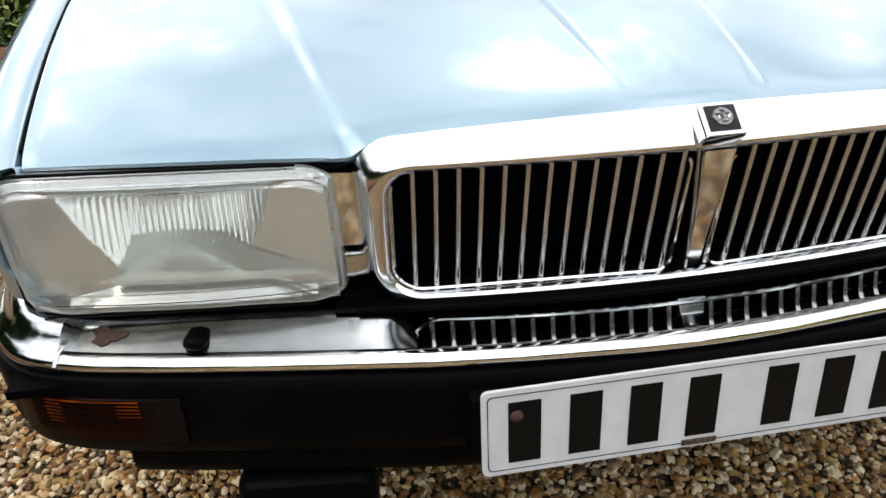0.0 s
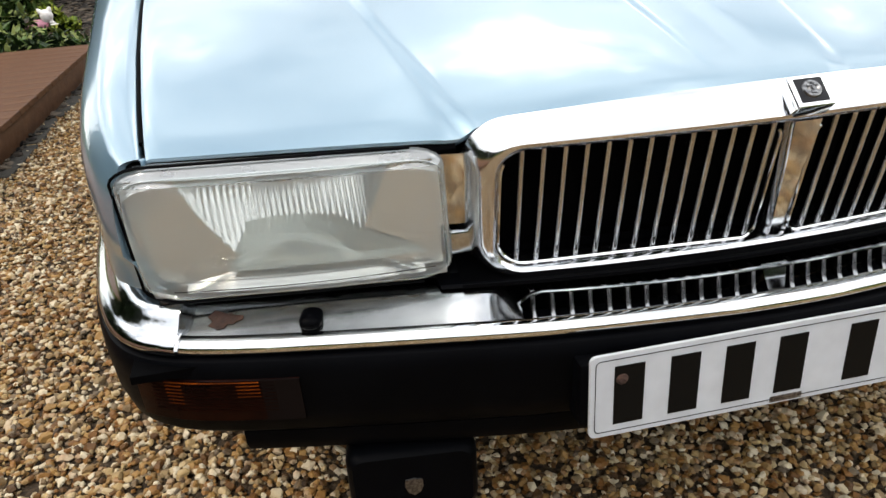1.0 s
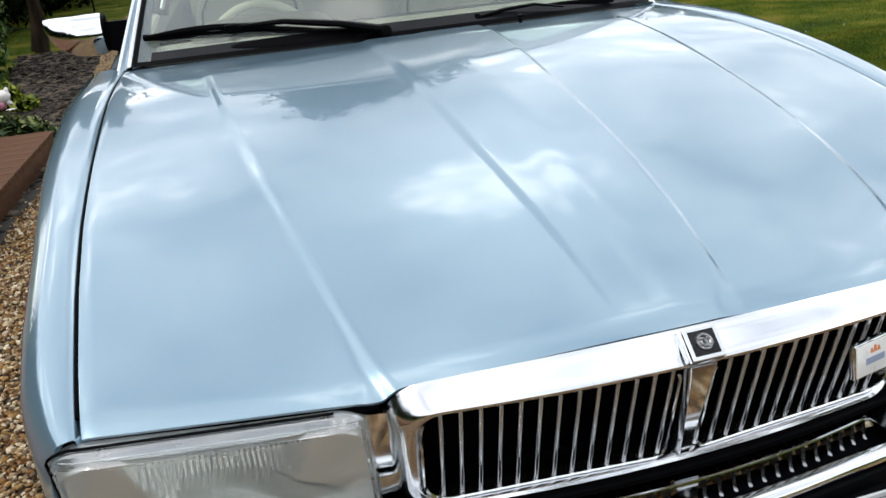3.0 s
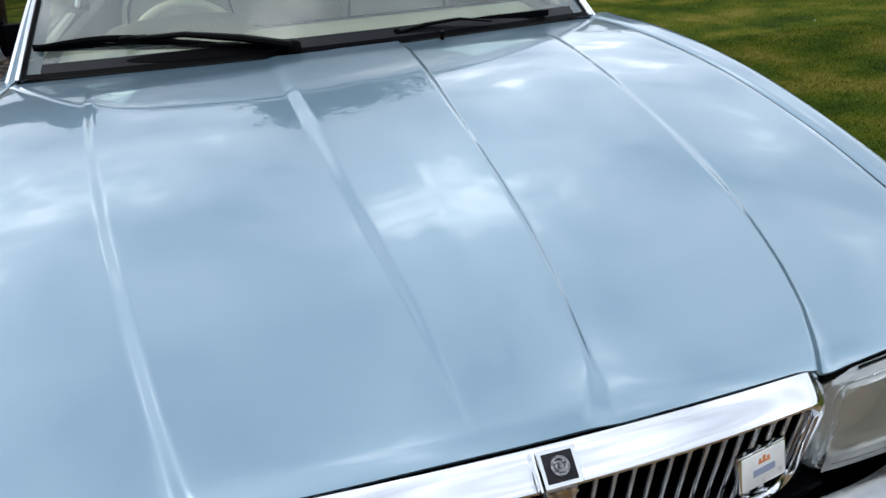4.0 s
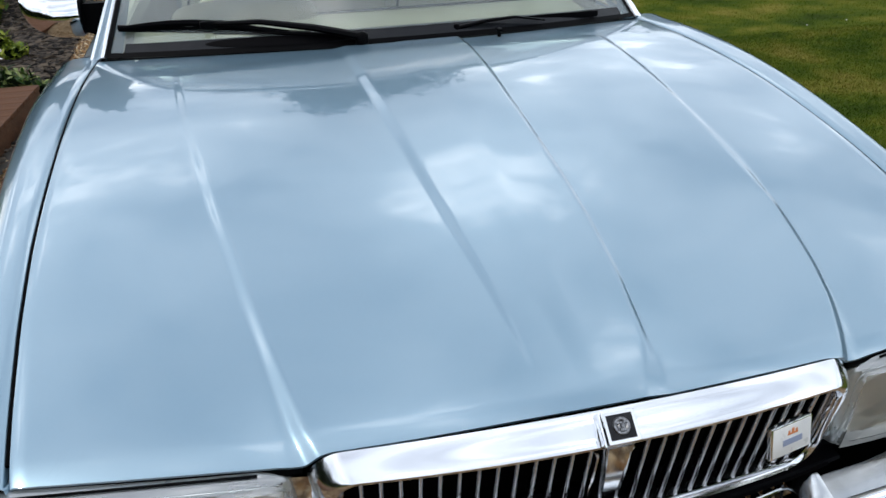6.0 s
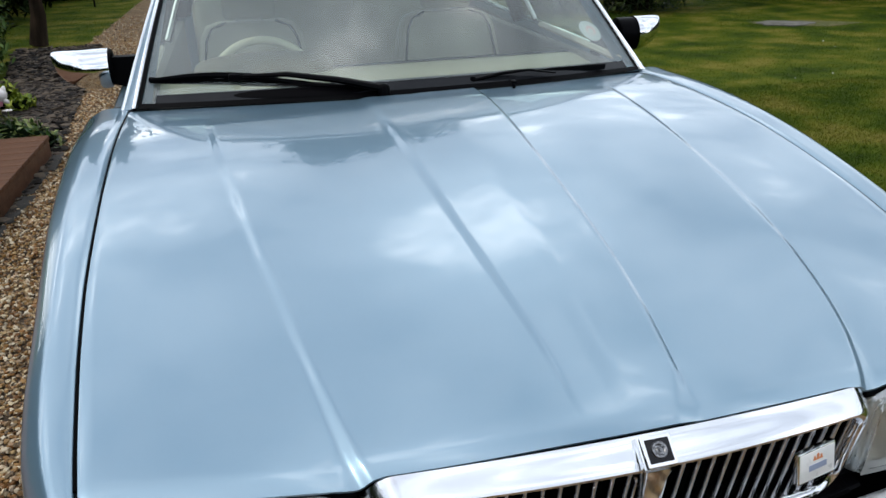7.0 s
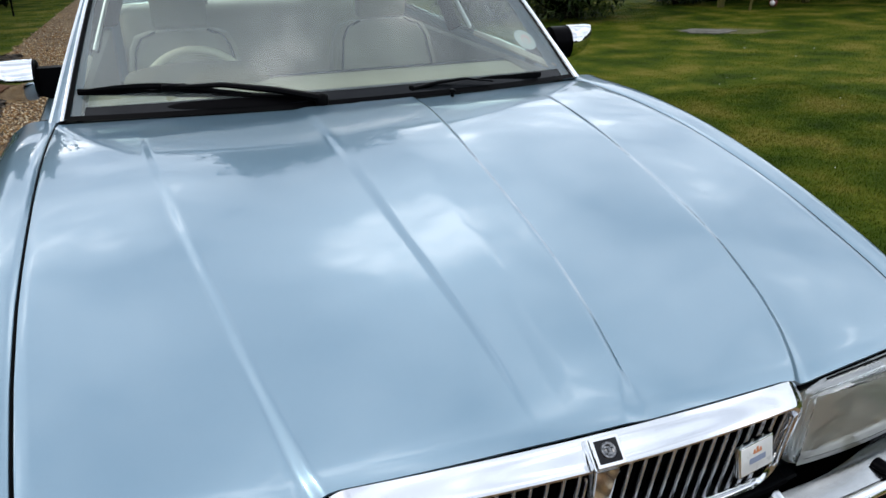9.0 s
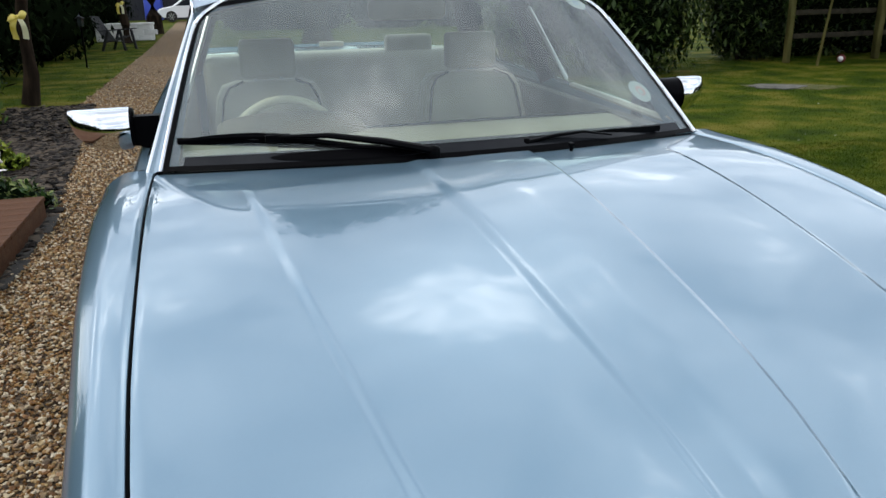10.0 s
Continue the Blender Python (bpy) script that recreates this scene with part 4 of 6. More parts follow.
part("shield_emblem", moved(capped([[(x * k, y, z * k - 0.004) for x, z in shield] for y, k in ((-0.026, 1.0), (-0.0300, 0.95))], flip=True), FOG), PEWTER, fog, "small grey shield emblem")
part("lamp_bracket", box(-0.475, -0.435, 0.06, 0.10, 0.28, 0.36, 0.004), RUBBER, fog)

# ---------------------------------------------------------------- number plate
PLATE = Matrix.Translation((0, -0.0635, 0.4055)) @ Matrix.Rotation(radians(-1.5), 4, "X")
plate = part("number_plate", moved(capped([[(x, y, z) for x, z in rrect(-0.26, 0.26, -0.0555, 0.0555, 0.008)] for y in (0.004, 0.0005, 0.0)], flip=True), PLATE), PLATE_WHITE, car, "white number plate with black marks and border line")
border = [(x, -0.0004, z) for x, z in rrect(-0.2535, 0.2535, -0.049, 0.049, 0.006)]
part("border_line", moved(tube(border + border[:1], 0.0006, 4), PLATE), INK, plate)
xs = -0.241
for i in range(7):
    if i == 4:
        xs += 0.024
    part("mark_bar", moved(box(xs + 0.010, xs + 0.046, -0.0012, 0.0, -0.0395, 0.0395), PLATE), INK, plate, smooth=False)
    xs += 0.068
part("maker_mark", moved(box(-0.03, 0.012, -0.0008, 0.0, -0.053, -0.045), PLATE), PEWTER, plate, smooth=False)
for x in (-0.222, 0.222):
    part("plate_screw", moved(lathe([(0.0005, 0.003), (0.005, 0.0025), (0.0075, 0.0)], 12), PLATE @ Matrix.Translation((x, -0.0012, 0.022)) @ Matrix.Rotation(radians(90), 4, "X")), RUST, plate)
part("plate_bracket", box(-0.27, 0.27, -0.0585, -0.02, 0.365, 0.45, 0.004), RUBBER, car)

# ---------------------------------------------------------------- windscreen, roof and sides


def S(u, v, d=0.0):
    """The windscreen's curved surface; d: outwards."""
    b = Vector((0.728 * u, 1.262 + 0.195 * u * u, 0.902 - 0.026 * u * u))
    t = Vector((0.606 * u, 1.840 + 0.085 * u * u, 1.292 - 0.055 * u * u))
    p = b.lerp(t, v)
    p += Vector((0.25 * u, -0.55, 0.8)).normalized() * (0.018 * math.sin(math.pi * v) * (1 - 0.5 * u * u) + d)
    return p


def edge_u(v):
    """Half width of the glass, drawn in towards its rounded top corners."""
    return 1 - 0.11 * max(0.0, (v - 0.84) / 0.16) ** 2.2


us, vs = np.linspace(-1, 1, 33), [0, 0.08, 0.16, 0.24, 0.32, 0.4, 0.48, 0.56, 0.64, 0.72, 0.8, 0.86, 0.9, 0.93, 0.955, 0.975, 0.99, 1.0]
screen = part("windscreen", grid([[S(u * edge_u(v), v) for u in us] for v in vs]), SCREEN, car, "clear curved windscreen reflecting bright cloud", angle=80)
screen.visible_shadow = False
frit = [[S(u, v, 0.0015) for u in us] for v in (-0.012, 0.012)]
part("screen_band", grid([[S(u, v, 0.0013) for u in us[1:-1]] for v in (0.008, 0.03, 0.056)]), BAND, screen, "dark band along the foot of the glass")
part("vent_patch", grid([[S(u, 0.030 + 0.022 * w * math.sqrt(max(0.0, 1 - ((u + 0.42) / 0.24) ** 2)) + 0.06 * (-0.42 - u) * 0.3, 0.0030) for w in (-1, 0, 1)] for u in np.linspace(-0.659, -0.181, 21)]), GLOSS_BLACK, screen, "black air vent below the glass")
part("screen_seal", joined(grid(frit), grid([[S(u * edge_u(v), v, 0.0015) for u in us] for v in (0.968, 0.985, 1.004)]), *[grid([[S(s * u * edge_u(v), v, 0.0015) for u in (0.986, 1.01)] for v in vs], flip=s < 0) for s in (-1, 1)]), GLOSS_BLACK, screen)
for s in (-1, 1):
    part("screen_trim", tube([S(s * 1.008 * edge_u(v), v, 0.004) for v in [-0.02] + vs[1:]] + [S(s * 0.86, 1.008, 0.004)], 0.0062, 8), CHROME, screen, "chrome windscreen moulding")
part("top_trim", tube([S(u, 1.010, 0.004) for u in np.linspace(-0.87, 0.87, 25)], 0.0095, 8), CHROME, screen)
part("roof_gutter", tube([S(u, 1.040, 0.008) for u in np.linspace(-0.90, 0.90, 25)], 0.0075, 8), GLOSS_BLACK, car)


def roof_edge(v):
    """The door-top line on one side, from the screen's foot to the boot."""
    return Vector((lerp_list(v, [0, 0.25, 0.6, 1.0], [0.630, 0.634, 0.630, 0.60]), lerp_list(v, [0, 1], [1.955, 3.35]), lerp_list(v, [0, 0.2, 0.5, 0.8, 1.0], [1.232, 1.285, 1.305, 1.28, 1.235])))


rows = []
for v in np.linspace(0, 1, 16):
    e = roof_edge(v)
    rows.append([(e.x * u, e.y - 0.105 * (1 - u * u) * (1 - v) + 0.08 * (1 - u * u) * v, e.z + 0.072 * (1 - abs(u) ** 2.4)) for u in np.linspace(-1, 1, 21)])
part("roof", joined(grid(rows), grid([[(x, y, z - 0.025) for x, y, z in r] for r in rows], flip=True)), PAINT, car, angle=60)
part("headlining", grid([[(x * 0.97, y, z - 0.028) for x, y, z in r] for r in rows], flip=True), LINING, car)
for s in (-1, 1):
    outer = []
    for v in vs:
        f = S(s * 1.018, v)
        a = S(s * 1.014 * edge_u(v), v)
        b = Vector((s * lerp_list(v, [0, 1], [0.768, 0.628]), f.y + 0.030, f.z - 0.016))
        c = Vector((s * lerp_list(v, [0, 1], [0.772, 0.630]), f.y + 0.09, f.z - 0.03))
        outer.append([tuple(a), tuple(a.lerp(b, 0.5) + Vector((s * 0.001, 0.002, -0.004))), tuple(b), tuple(c), (s * 0.70 * (1 - 0.13 * v), f.y + 0.06, f.z - 0.01)])
    part("screen_pillar", grid(outer, flip=s < 0), PAINT, car, angle=60)
    part("drip_trim", tube([(r[2][0] + s * 0.004, r[2][1], r[2][2]) for r in outer] + [tuple(Vector((s * (roof_edge(v).x + 0.003 + 0.009 * min(1, 3 * v)), roof_edge(v).y, roof_edge(v).z + 0.002))) for v in np.linspace(0.04, 1, 14)], 0.0055, 8), CHROME, car, "chrome drip moulding")
    # body side from wing to tail
    rows = []
    for y in np.linspace(1.525, 4.86, 40):
        w = lerp_list(y, [1.5, 1.8, 2.6, 3.8, 4.5, 4.86], [0.893, 0.886, 0.886, 0.875, 0.84, 0.79])
        zt = lerp_list(y, [1.5, 2.2, 3.4, 4.2, 4.86], [0.868, 0.885, 0.905, 0.90, 0.86])
        d = abs(y - 3.73)
        lowz = 0.235 + math.sqrt(max(0, 0.33 ** 2 - d * d)) if d < 0.33 else 0.20
        xi = lerp_list(y, [1.5, 2.2, 3.3, 4.0, 4.86], [0.745, 0.765, 0.75, 0.70, 0.66])
        pts = [(xi, zt - 0.03), (xi, zt), (xi + 0.050, zt - 0.006), (xi + 0.062, zt - 0.020), (w - 0.045, zt - 0.075), (w - 0.010, zt - 0.13), (w, zt - 0.20)]
        z5 = zt - 0.20
        pts += [(w - 0.06 * max(0, 0.45 - (z5 + (lowz - z5) * f)), z5 + (lowz - z5) * f) for f in (0.3, 0.6, 0.85, 1.0)]
        rows.append([(s * x, y, z) for x, z in pts])
    part("body_side", grid(rows, flip=s < 0), PAINT, car, angle=60)
    # side glass and its frames
    rows = [[(s * lerp_list(y, [1.6, 3.4], [0.765, 0.75]), y, lerp_list(y, [1.5, 2.2, 3.4], [0.868, 0.885, 0.905])) for y in np.linspace(1.62, 3.55, 16)],
            [(s * roof_edge((y - 1.955) / 1.395).x, 1.97 + (y - 1.62) * 0.715, roof_edge((1.97 + (y - 1.62) * 0.715 - 1.955) / 1.395).z - 0.012) for y in np.linspace(1.62, 3.55, 16)]]
    g = part("side_window", grid(rows, flip=s > 0), SIDE_GLASS, car)
    g.visible_shadow = False
    part("waist_trim", tube([(s * 0.772, y, lerp_list(y, [1.5, 2.2, 3.4], [0.868, 0.885, 0.905]) + 0.006) for y in np.linspace(1.60, 3.5, 14)], 0.008, 6), CHROME, car)
    part("door_pillar", tube([(s * 0.730, 2.52, 0.89), (s * 0.605, 2.62, 1.27)], 0.03, 8), DUST, car)
    part("rear_pillar", tube([(s * 0.725, 3.50, 0.90), (s * 0.60, 3.30, 1.23)], 0.06, 8), DUST, car)
    part("window_channel", tube([(s * 0.696, 2.25, 0.931), (s * 0.594, 2.40, 1.190)], 0.008, 6), ALLOY, car)
    part("door_capping", tube([(s * 0.722, y, 0.888 + 0.030 * (y - 1.6)) for y in np.linspace(1.58, 2.25, 8)], 0.016, 6, 0.6), LINING, car)
    part("door_inner", joined(box(min(s * 0.70, s * 0.75), max(s * 0.70, s * 0.75), 1.55, 3.4, 0.35, 0.862, 0.012)), DOOR_TRIM, car)
part("rear_screen", grid([[(x * 0.72, 3.92 - 0.10 * (x * x), 0.91) for x in us], [(x * 0.60, 3.44 - 0.08 * x * x, 1.285 - 0.05 * x * x) for x in us]], flip=True), SIDE_GLASS, car).visible_shadow = False
part("boot_lid", grid([[(x, y, lerp_list(y, [3.9, 4.3, 4.86], [0.91, 0.915, 0.875]) - 0.03 * x * x) for x in np.linspace(-0.72, 0.72, 9)] for y in np.linspace(3.86, 4.88, 9)]), PAINT, car)
part("tail_panel", grid([[(x, 4.88 + (0.9 - z) * 0.05, z) for x in np.linspace(-0.8, 0.8, 9)] for z in (0.885, 0.6, 0.3)], flip=True), PAINT, car)
for nm, b in (("radiator_panel", (-0.66, 0.66, 0.20, 0.50, 0.40, 0.62)), ("engine_tray", (-0.60, 0.60, 0.50, 1.3, 0.24, 0.62)), ("floor_pan", (-0.84, 0.84, 1.25, 3.3, 0.2, 0.36)), ("boot_floor", (-0.6, 0.6, 3.3, 4.8, 0.16, 0.5)), ("bulkhead", (-0.84, 0.84, 1.24, 1.30, 0.3, 0.80))):
    part(nm, box(*b), BLACK, car, smooth=False)

# scuttle, wipers
part("scuttle", grid([[(x, hood_rear(x) + o, hood_z(x, hood_rear(x)) + h) for o, h in ((-0.02, -0.05), (0.004, -0.014), (0.012, -0.010), (0.035, -0.004), (0.07, -0.03))] for x in np.linspace(-0.75, 0.75, 31)]), DUST, car, "dusty black scuttle panel")


def wiper(a, mid, b, name_label, bridged=True, fat=1.0):
    w = part("wiper", tube([a, Vector(a).lerp(Vector(mid), 0.3) + Vector((0, -0.004, 0.012)), Vector(a).lerp(Vector(mid), 0.65) + Vector((0, -0.004, 0.016)), mid], [0.015 * fat, 0.013 * fat, 0.010 * fat, 0.006 * fat], 8, 0.7), GLOSS_BLACK, car, name_label)
    A, B = Vector(a).lerp(Vector(b), 0.2), Vector(b)
    part("blade", tube([A, A.lerp(B, 0.5) + Vector((0, 0, 0.004)), B], 0.0055, 6, 1.7), GLOSS_BLACK, w)
    if bridged:
        for k in (0.25, 0.5, 0.75):
            p, q = A.lerp(B, k - 0.14), A.lerp(B, k + 0.14)
            part("bridge", tube([p + Vector((0, -0.004, 0.006)), p.lerp(q, 0.5) + Vector((0, -0.008, 0.013)), q + Vector((0, -0.004, 0.006))], 0.0045, 6), GLOSS_BLACK, w)
    part("pivot", moved(lathe([(0.016 * fat, -0.02), (0.016 * fat, 0.004), (0.011 * fat, 0.010), (0.001, 0.012)], 14), Matrix.Translation(a)), GLOSS_BLACK, w)
    return w


PIVOT, TIP = Vector((-0.10, 1.262, 0.918)), S(-0.965, 0.125, 0.012)
driver = wiper(PIVOT, PIVOT.lerp(TIP, 0.62) + Vector((0, -0.014, 0.021)), TIP, "black driver's wiper parked across the glass")
heel = PIVOT.lerp(TIP, 0.10) + Vector((0, 0.002, 0.0))
# added dark strand standing for the blade's reflection in the glass
part("blade_double", tube([heel, PIVOT.lerp(TIP, 0.35) + Vector((0, -0.006, 0.004)), PIVOT.lerp(TIP, 0.60) + Vector((0, -0.004, -0.004))], [0.009, 0.010, 0.005], 8, 0.6), GLOSS_BLACK, driver)
part("blade_bow", tube([PIVOT.lerp(TIP, f) + Vector((0, -0.010, 0.002 + 0.020 * math.sin(math.pi * (f - 0.3) / 0.7))) for f in np.linspace(0.3, 1.0, 10)], [0.003 + 0.004 * math.sin(math.pi * k / 9) for k in range(10)], 6, 1.3), GLOSS_BLACK, driver)
part("blade_clip", moved(box(-0.03, 0.03, -0.008, 0.008, -0.008, 0.010, 0.003), Matrix.Translation(PIVOT.lerp(TIP, 0.60) + Vector((0, -0.012, 0.018)))), GLOSS_BLACK, driver)
wiper((0.15, 1.290, 0.914), tuple(S(0.55, 0.015, 0.012)), tuple(S(0.80, 0.02, 0.012)), "black passenger wiper parked low", False, 0.55)
part("screen_jet", joined(tube([(0.247, 1.235, 0.896), (0.247, 1.235, 0.911)], 0.005, 8), box(0.240, 0.254, 1.226, 1.246, 0.909, 0.917, 0.003)), GLOSS_BLACK, car)
part("scuttle_vent", tube([(x, hood_rear(x) + 0.028, hood_z(x, hood_rear(x)) + 0.006) for x in np.linspace(-0.62, -0.12, 12)], 0.010, 6, 0.5), BLACK, car)

# door mirrors
for s in (-1, 1):
    M = Matrix.Translation((s * 0.905, 1.80, 0.922))
    def bulge(x):
        return lerp_list(x, [-0.085, -0.075, -0.05, -0.02, 0.02, 0.05, 0.068, 0.078, 0.083], [0.90, 0.95, 0.98, 0.97, 0.90, 0.76, 0.62, 0.46, 0.28])

    prof = [[(s * x, 0.058 * bulge(x) * math.cos(a) + 0.25 * max(x, 0), 0.058 * bulge(x) * math.sin(a) + 0.052 * (1 - bulge(x))) for a in np.linspace(0, 2 * math.pi, 28, endpoint=False)] for x in np.linspace(-0.085, 0.081, 16)]
    mir = part("door_mirror", moved(capped(prof, flip=s > 0), M), GLOSS_BLACK, car, "black door mirror with chrome cap", angle=80)
    cap = [[(s * x, 0.062 * bulge(x) * math.cos(a) + 0.25 * max(x, 0), 0.0605 * bulge(x) * math.sin(a) + 0.052 * (1 - bulge(x))) for a in np.linspace(radians(20), radians(255), 26)] for x in np.linspace(-0.078 if s < 0 else -0.022, 0.0825, 18)]
    part("mirror_cap", moved(grid(cap, flip=s > 0), M), CHROME, mir, "chrome mirror cap", angle=80)
    part("mirror_foot", moved(capped([[(s * x, y, z) for y, z in ((-0.03, -0.05 + f), (0.045, -0.05 + f), (0.05, 0.03), (-0.02, 0.035))] for x, f in ((-0.155, -0.025), (-0.11, 0.0), (-0.07, 0.012))], flip=s < 0), M), GLOSS_BLACK, mir)
    part("mirror_glass", moved(grid([[(s * x, 0.052, z) for z in (-0.03, 0.03)] for x in (-0.06, 0.05)]), M), MIRRORED, mir, smooth=False)

# stickers on the glass


def disc(u, v, r, mat, d, label):
    c = S(u, v, d)
    du, dv = (S(u + 0.01, v, d) - c).normalized(), (S(u, v + 0.01, d) - c).normalized()
    pts = [c + du * (r * math.cos(a)) + dv * (r * math.sin(a)) for a in np.linspace(0, 2 * math.pi, 28, endpoint=False)]
    return part("sticker", ([c] + pts, [(0, i + 1, (i + 1) % 28 + 1) for i in range(28)]), mat, screen, label)


disc(0.86, 0.265, 0.042, PAPER, -0.004, "round paper sticker")
disc(0.865, 0.268, 0.019, PAPER_RED, -0.003, "red centre of the sticker")
disc(0.862, 0.262, 0.012, PAPER, -0.0025, "")
disc(0.88, 0.93, 0.036, PAPER, -0.004, "round pale sticker")
disc(0.88, 0.93, 0.013, LOGO_BLUE, -0.003, "")

# ---------------------------------------------------------------- cabin
rows = []
for y, z in ((1.30, 0.80), (1.36, 0.866), (1.50, 0.862), (1.62, 0.856), (1.70, 0.848)):
    rows.append([(x, y + (0.17 - 0.12 * (y - 1.3) / 0.4) * (x / 0.72) ** 2, z - 0.012 * x * x) for x in np.linspace(-0.71, 0.71, 19)])
part("dash_top", grid(rows), DARK_DASH, car, "dark dash top below the glass", angle=60)
rows = []
for y, z in ((1.70, 0.846), (1.72, 0.854), (1.84, 0.862), (1.96, 0.856), (2.00, 0.82), (1.98, 0.60)):
    rows.append([(x, y + 0.03 * (x / 0.72) ** 2, z - 0.012 * x * x) for x in np.linspace(-0.71, 0.71, 19)])
part("dashboard", grid(rows), DASH, car, "beige padded dashboard", angle=60)
part("dash_seam", tube([(x, 1.90 + 0.03 * (x / 0.72) ** 2, 0.862 - 0.012 * x * x) for x in np.linspace(-0.70, 0.70, 19)], 0.006, 6), DARK_DASH, car)
rows = []
for y, k in ((1.80, 0.2), (1.86, 0.7), (1.94, 0.9), (2.02, 0.95), (2.07, 0.9), (2.075, 0.5)):
    rows.append([(-0.375 + 0.235 * math.cos(a) * (0.9 + 0.1 * k), y, 0.834 + 0.072 * k * math.sin(a) ** 0.45) for a in np.linspace(0, math.pi, 17)])
part("instrument_hood", grid(rows), HOOD_PAD, car, "brown-grey padded instrument hood", angle=60)
WHEEL = Matrix.Translation((-0.375, 2.17, 0.738)) @ Matrix.Rotation(radians(63), 4, "X")
ring = [(0.195 * math.cos(a), 0.195 * math.sin(a), 0) for a in np.linspace(0, 2 * math.pi, 49)]
steer = part("steering_wheel", moved(tube(ring, 0.0145, 10), WHEEL), WHEEL_CREAM, car, "cream leather steering wheel")
part("wheel_hub", moved(joined(box(-0.07, 0.07, -0.05, 0.05, -0.04, 0.0, 0.015), box(-0.185, -0.06, -0.025, 0.015, -0.02, 0.0, 0.006), box(0.06, 0.185, -0.025, 0.015, -0.02, 0.0, 0.006), box(-0.02, 0.02, -0.185, -0.04, -0.02, 0.0, 0.006)), WHEEL), CREAM, steer)


def seat(x):
    st = part("front_seat", joined(box(x - 0.25, x + 0.25, 2.15, 2.66, 0.36, 0.52, 0.05, 3)), CREAM, car, "cream leather front seat with dark piping")
    rows = []
    for z, w, y0, y1 in ((0.45, 0.235, 2.50, 2.66), (0.60, 0.24, 2.51, 2.68), (0.76, 0.225, 2.555, 2.70), (0.87, 0.205, 2.585, 2.71), (0.915, 0.18, 2.60, 2.705), (0.932, 0.13, 2.62, 2.69)):
        rows.append([(x + px * w / 0.24, lerp_list(py, [0, 1], [y0, y1]), z) for px, py in [(a, b) for a, b in rrect(-0.24, 0.24, 0.0, 1.0, 0.08, 4)]])
    rows = [[(p[0], p[1] + (0.02 if abs(p[0] - x) < 0.13 else 0) * (p[1] < 2.62), p[2]) for p in r] for r in rows]
    part("backrest", capped(rows), CREAM, st, angle=60)
    part("headrest", box(x - 0.105, x + 0.105, 2.60, 2.68, 0.945, 1.09, 0.02, 3), CREAM, st)
    for k in (-0.05, 0.05):
        part("headrest_rod", tube([(x + k, 2.645, 0.91), (x + k, 2.645, 0.96)], 0.006, 8), CHROME, st)
    for k in (-1, 1):
        part("piping", tube([(x + k * 0.205, 2.520, 0.62), (x + k * 0.198, 2.553, 0.76), (x + k * 0.180, 2.583, 0.87), (x + k * 0.155, 2.603, 0.912), (x + k * 0.10, 2.622, 0.934)], 0.005, 6), DUST, st)
    return st


seat(-0.397)
seat(0.43)
bench = part("rear_seat", box(-0.66, 0.66, 3.02, 3.45, 0.38, 0.52, 0.05, 3), CREAM, car, "cream leather rear bench")
part("rear_backrest", box(-0.66, 0.66, 3.36, 3.55, 0.45, 0.955, 0.05, 3), CREAM, bench)
for x in (-0.36, 0.36):
    part("rear_headrest", box(x - 0.12, x + 0.12, 3.42, 3.50, 0.94, 1.03, 0.02, 3), CREAM, bench)
rear_mirror = part("rear_view_mirror", moved(capped([[(x * k, y, z * k) for x, z in rrect(-0.12, 0.12, -0.032, 0.032, 0.02)] for y, k in ((-0.022, 0.7), (-0.012, 0.96), (0.004, 1.0), (0.010, 0.98))], flip=True), Matrix.Translation((0.0, 1.93, 1.215)) @ Matrix.Rotation(radians(-10), 4, "Z")), HOOD_PAD, car, "dark padded rear-view mirror behind the glass")
part("mirror_stalk", tube([(0.0, 1.93, 1.235), (0.0, 1.90, 1.29)], 0.008, 8), HOOD_PAD, rear_mirror)
part("parcel_shelf", box(-0.68, 0.68, 3.55, 3.95, 0.90, 0.925, 0.005), LINING, car)
part("cabin_floor", box(-0.75, 0.75, 1.3, 3.5, 0.355, 0.37), DARK_DASH, car, smooth=False)
part("brake_light", box(-0.05, 0.08, 3.80, 3.84, 0.955, 0.98, 0.004), LINING, car)

# ---------------------------------------------------------------- wheels


def wheel(x, y):
    s = 1 if x > 0 else -1
    m = Matrix.Translation((x, y, 0.316 - 0.0227 * y)) @ Matrix.Rotation(radians(90 * s), 4, "Y")
    w = part("wheel", moved(lathe([(0.20, -0.11), (0.285, -0.11), (0.312, -0.09), (0.318, -0.04), (0.318, 0.04), (0.312, 0.09), (0.285, 0.11), (0.20, 0.11)], 36), m), TYRE, car, "black tyre on an alloy rim")
    part("rim", moved(lathe([(0.05, 0.085), (0.17, 0.095), (0.195, 0.105), (0.2, 0.10)], 30), m), ALLOY, w)


for x in (-0.75, 0.75):
    for y in (ARCH_Y, 3.73):
        wheel(x, y)

# ---------------------------------------------------------------- ground, drive, lawn


def sheet(x0, x1, y0, y1, nx, ny, z=0.0, wob=0.0):
    return grid([[(x + wob * noise.noise(Vector((x, y, 1.7))), y, z) for x in np.linspace(x0, x1, nx)] for y in np.linspace(y0, y1, ny)])


tagged(part("ground", sheet(-400, 400, -400, 400, 9, 9, -0.012), TURF), "mown green lawn reaching to the trees", "lawn", kind="structure")


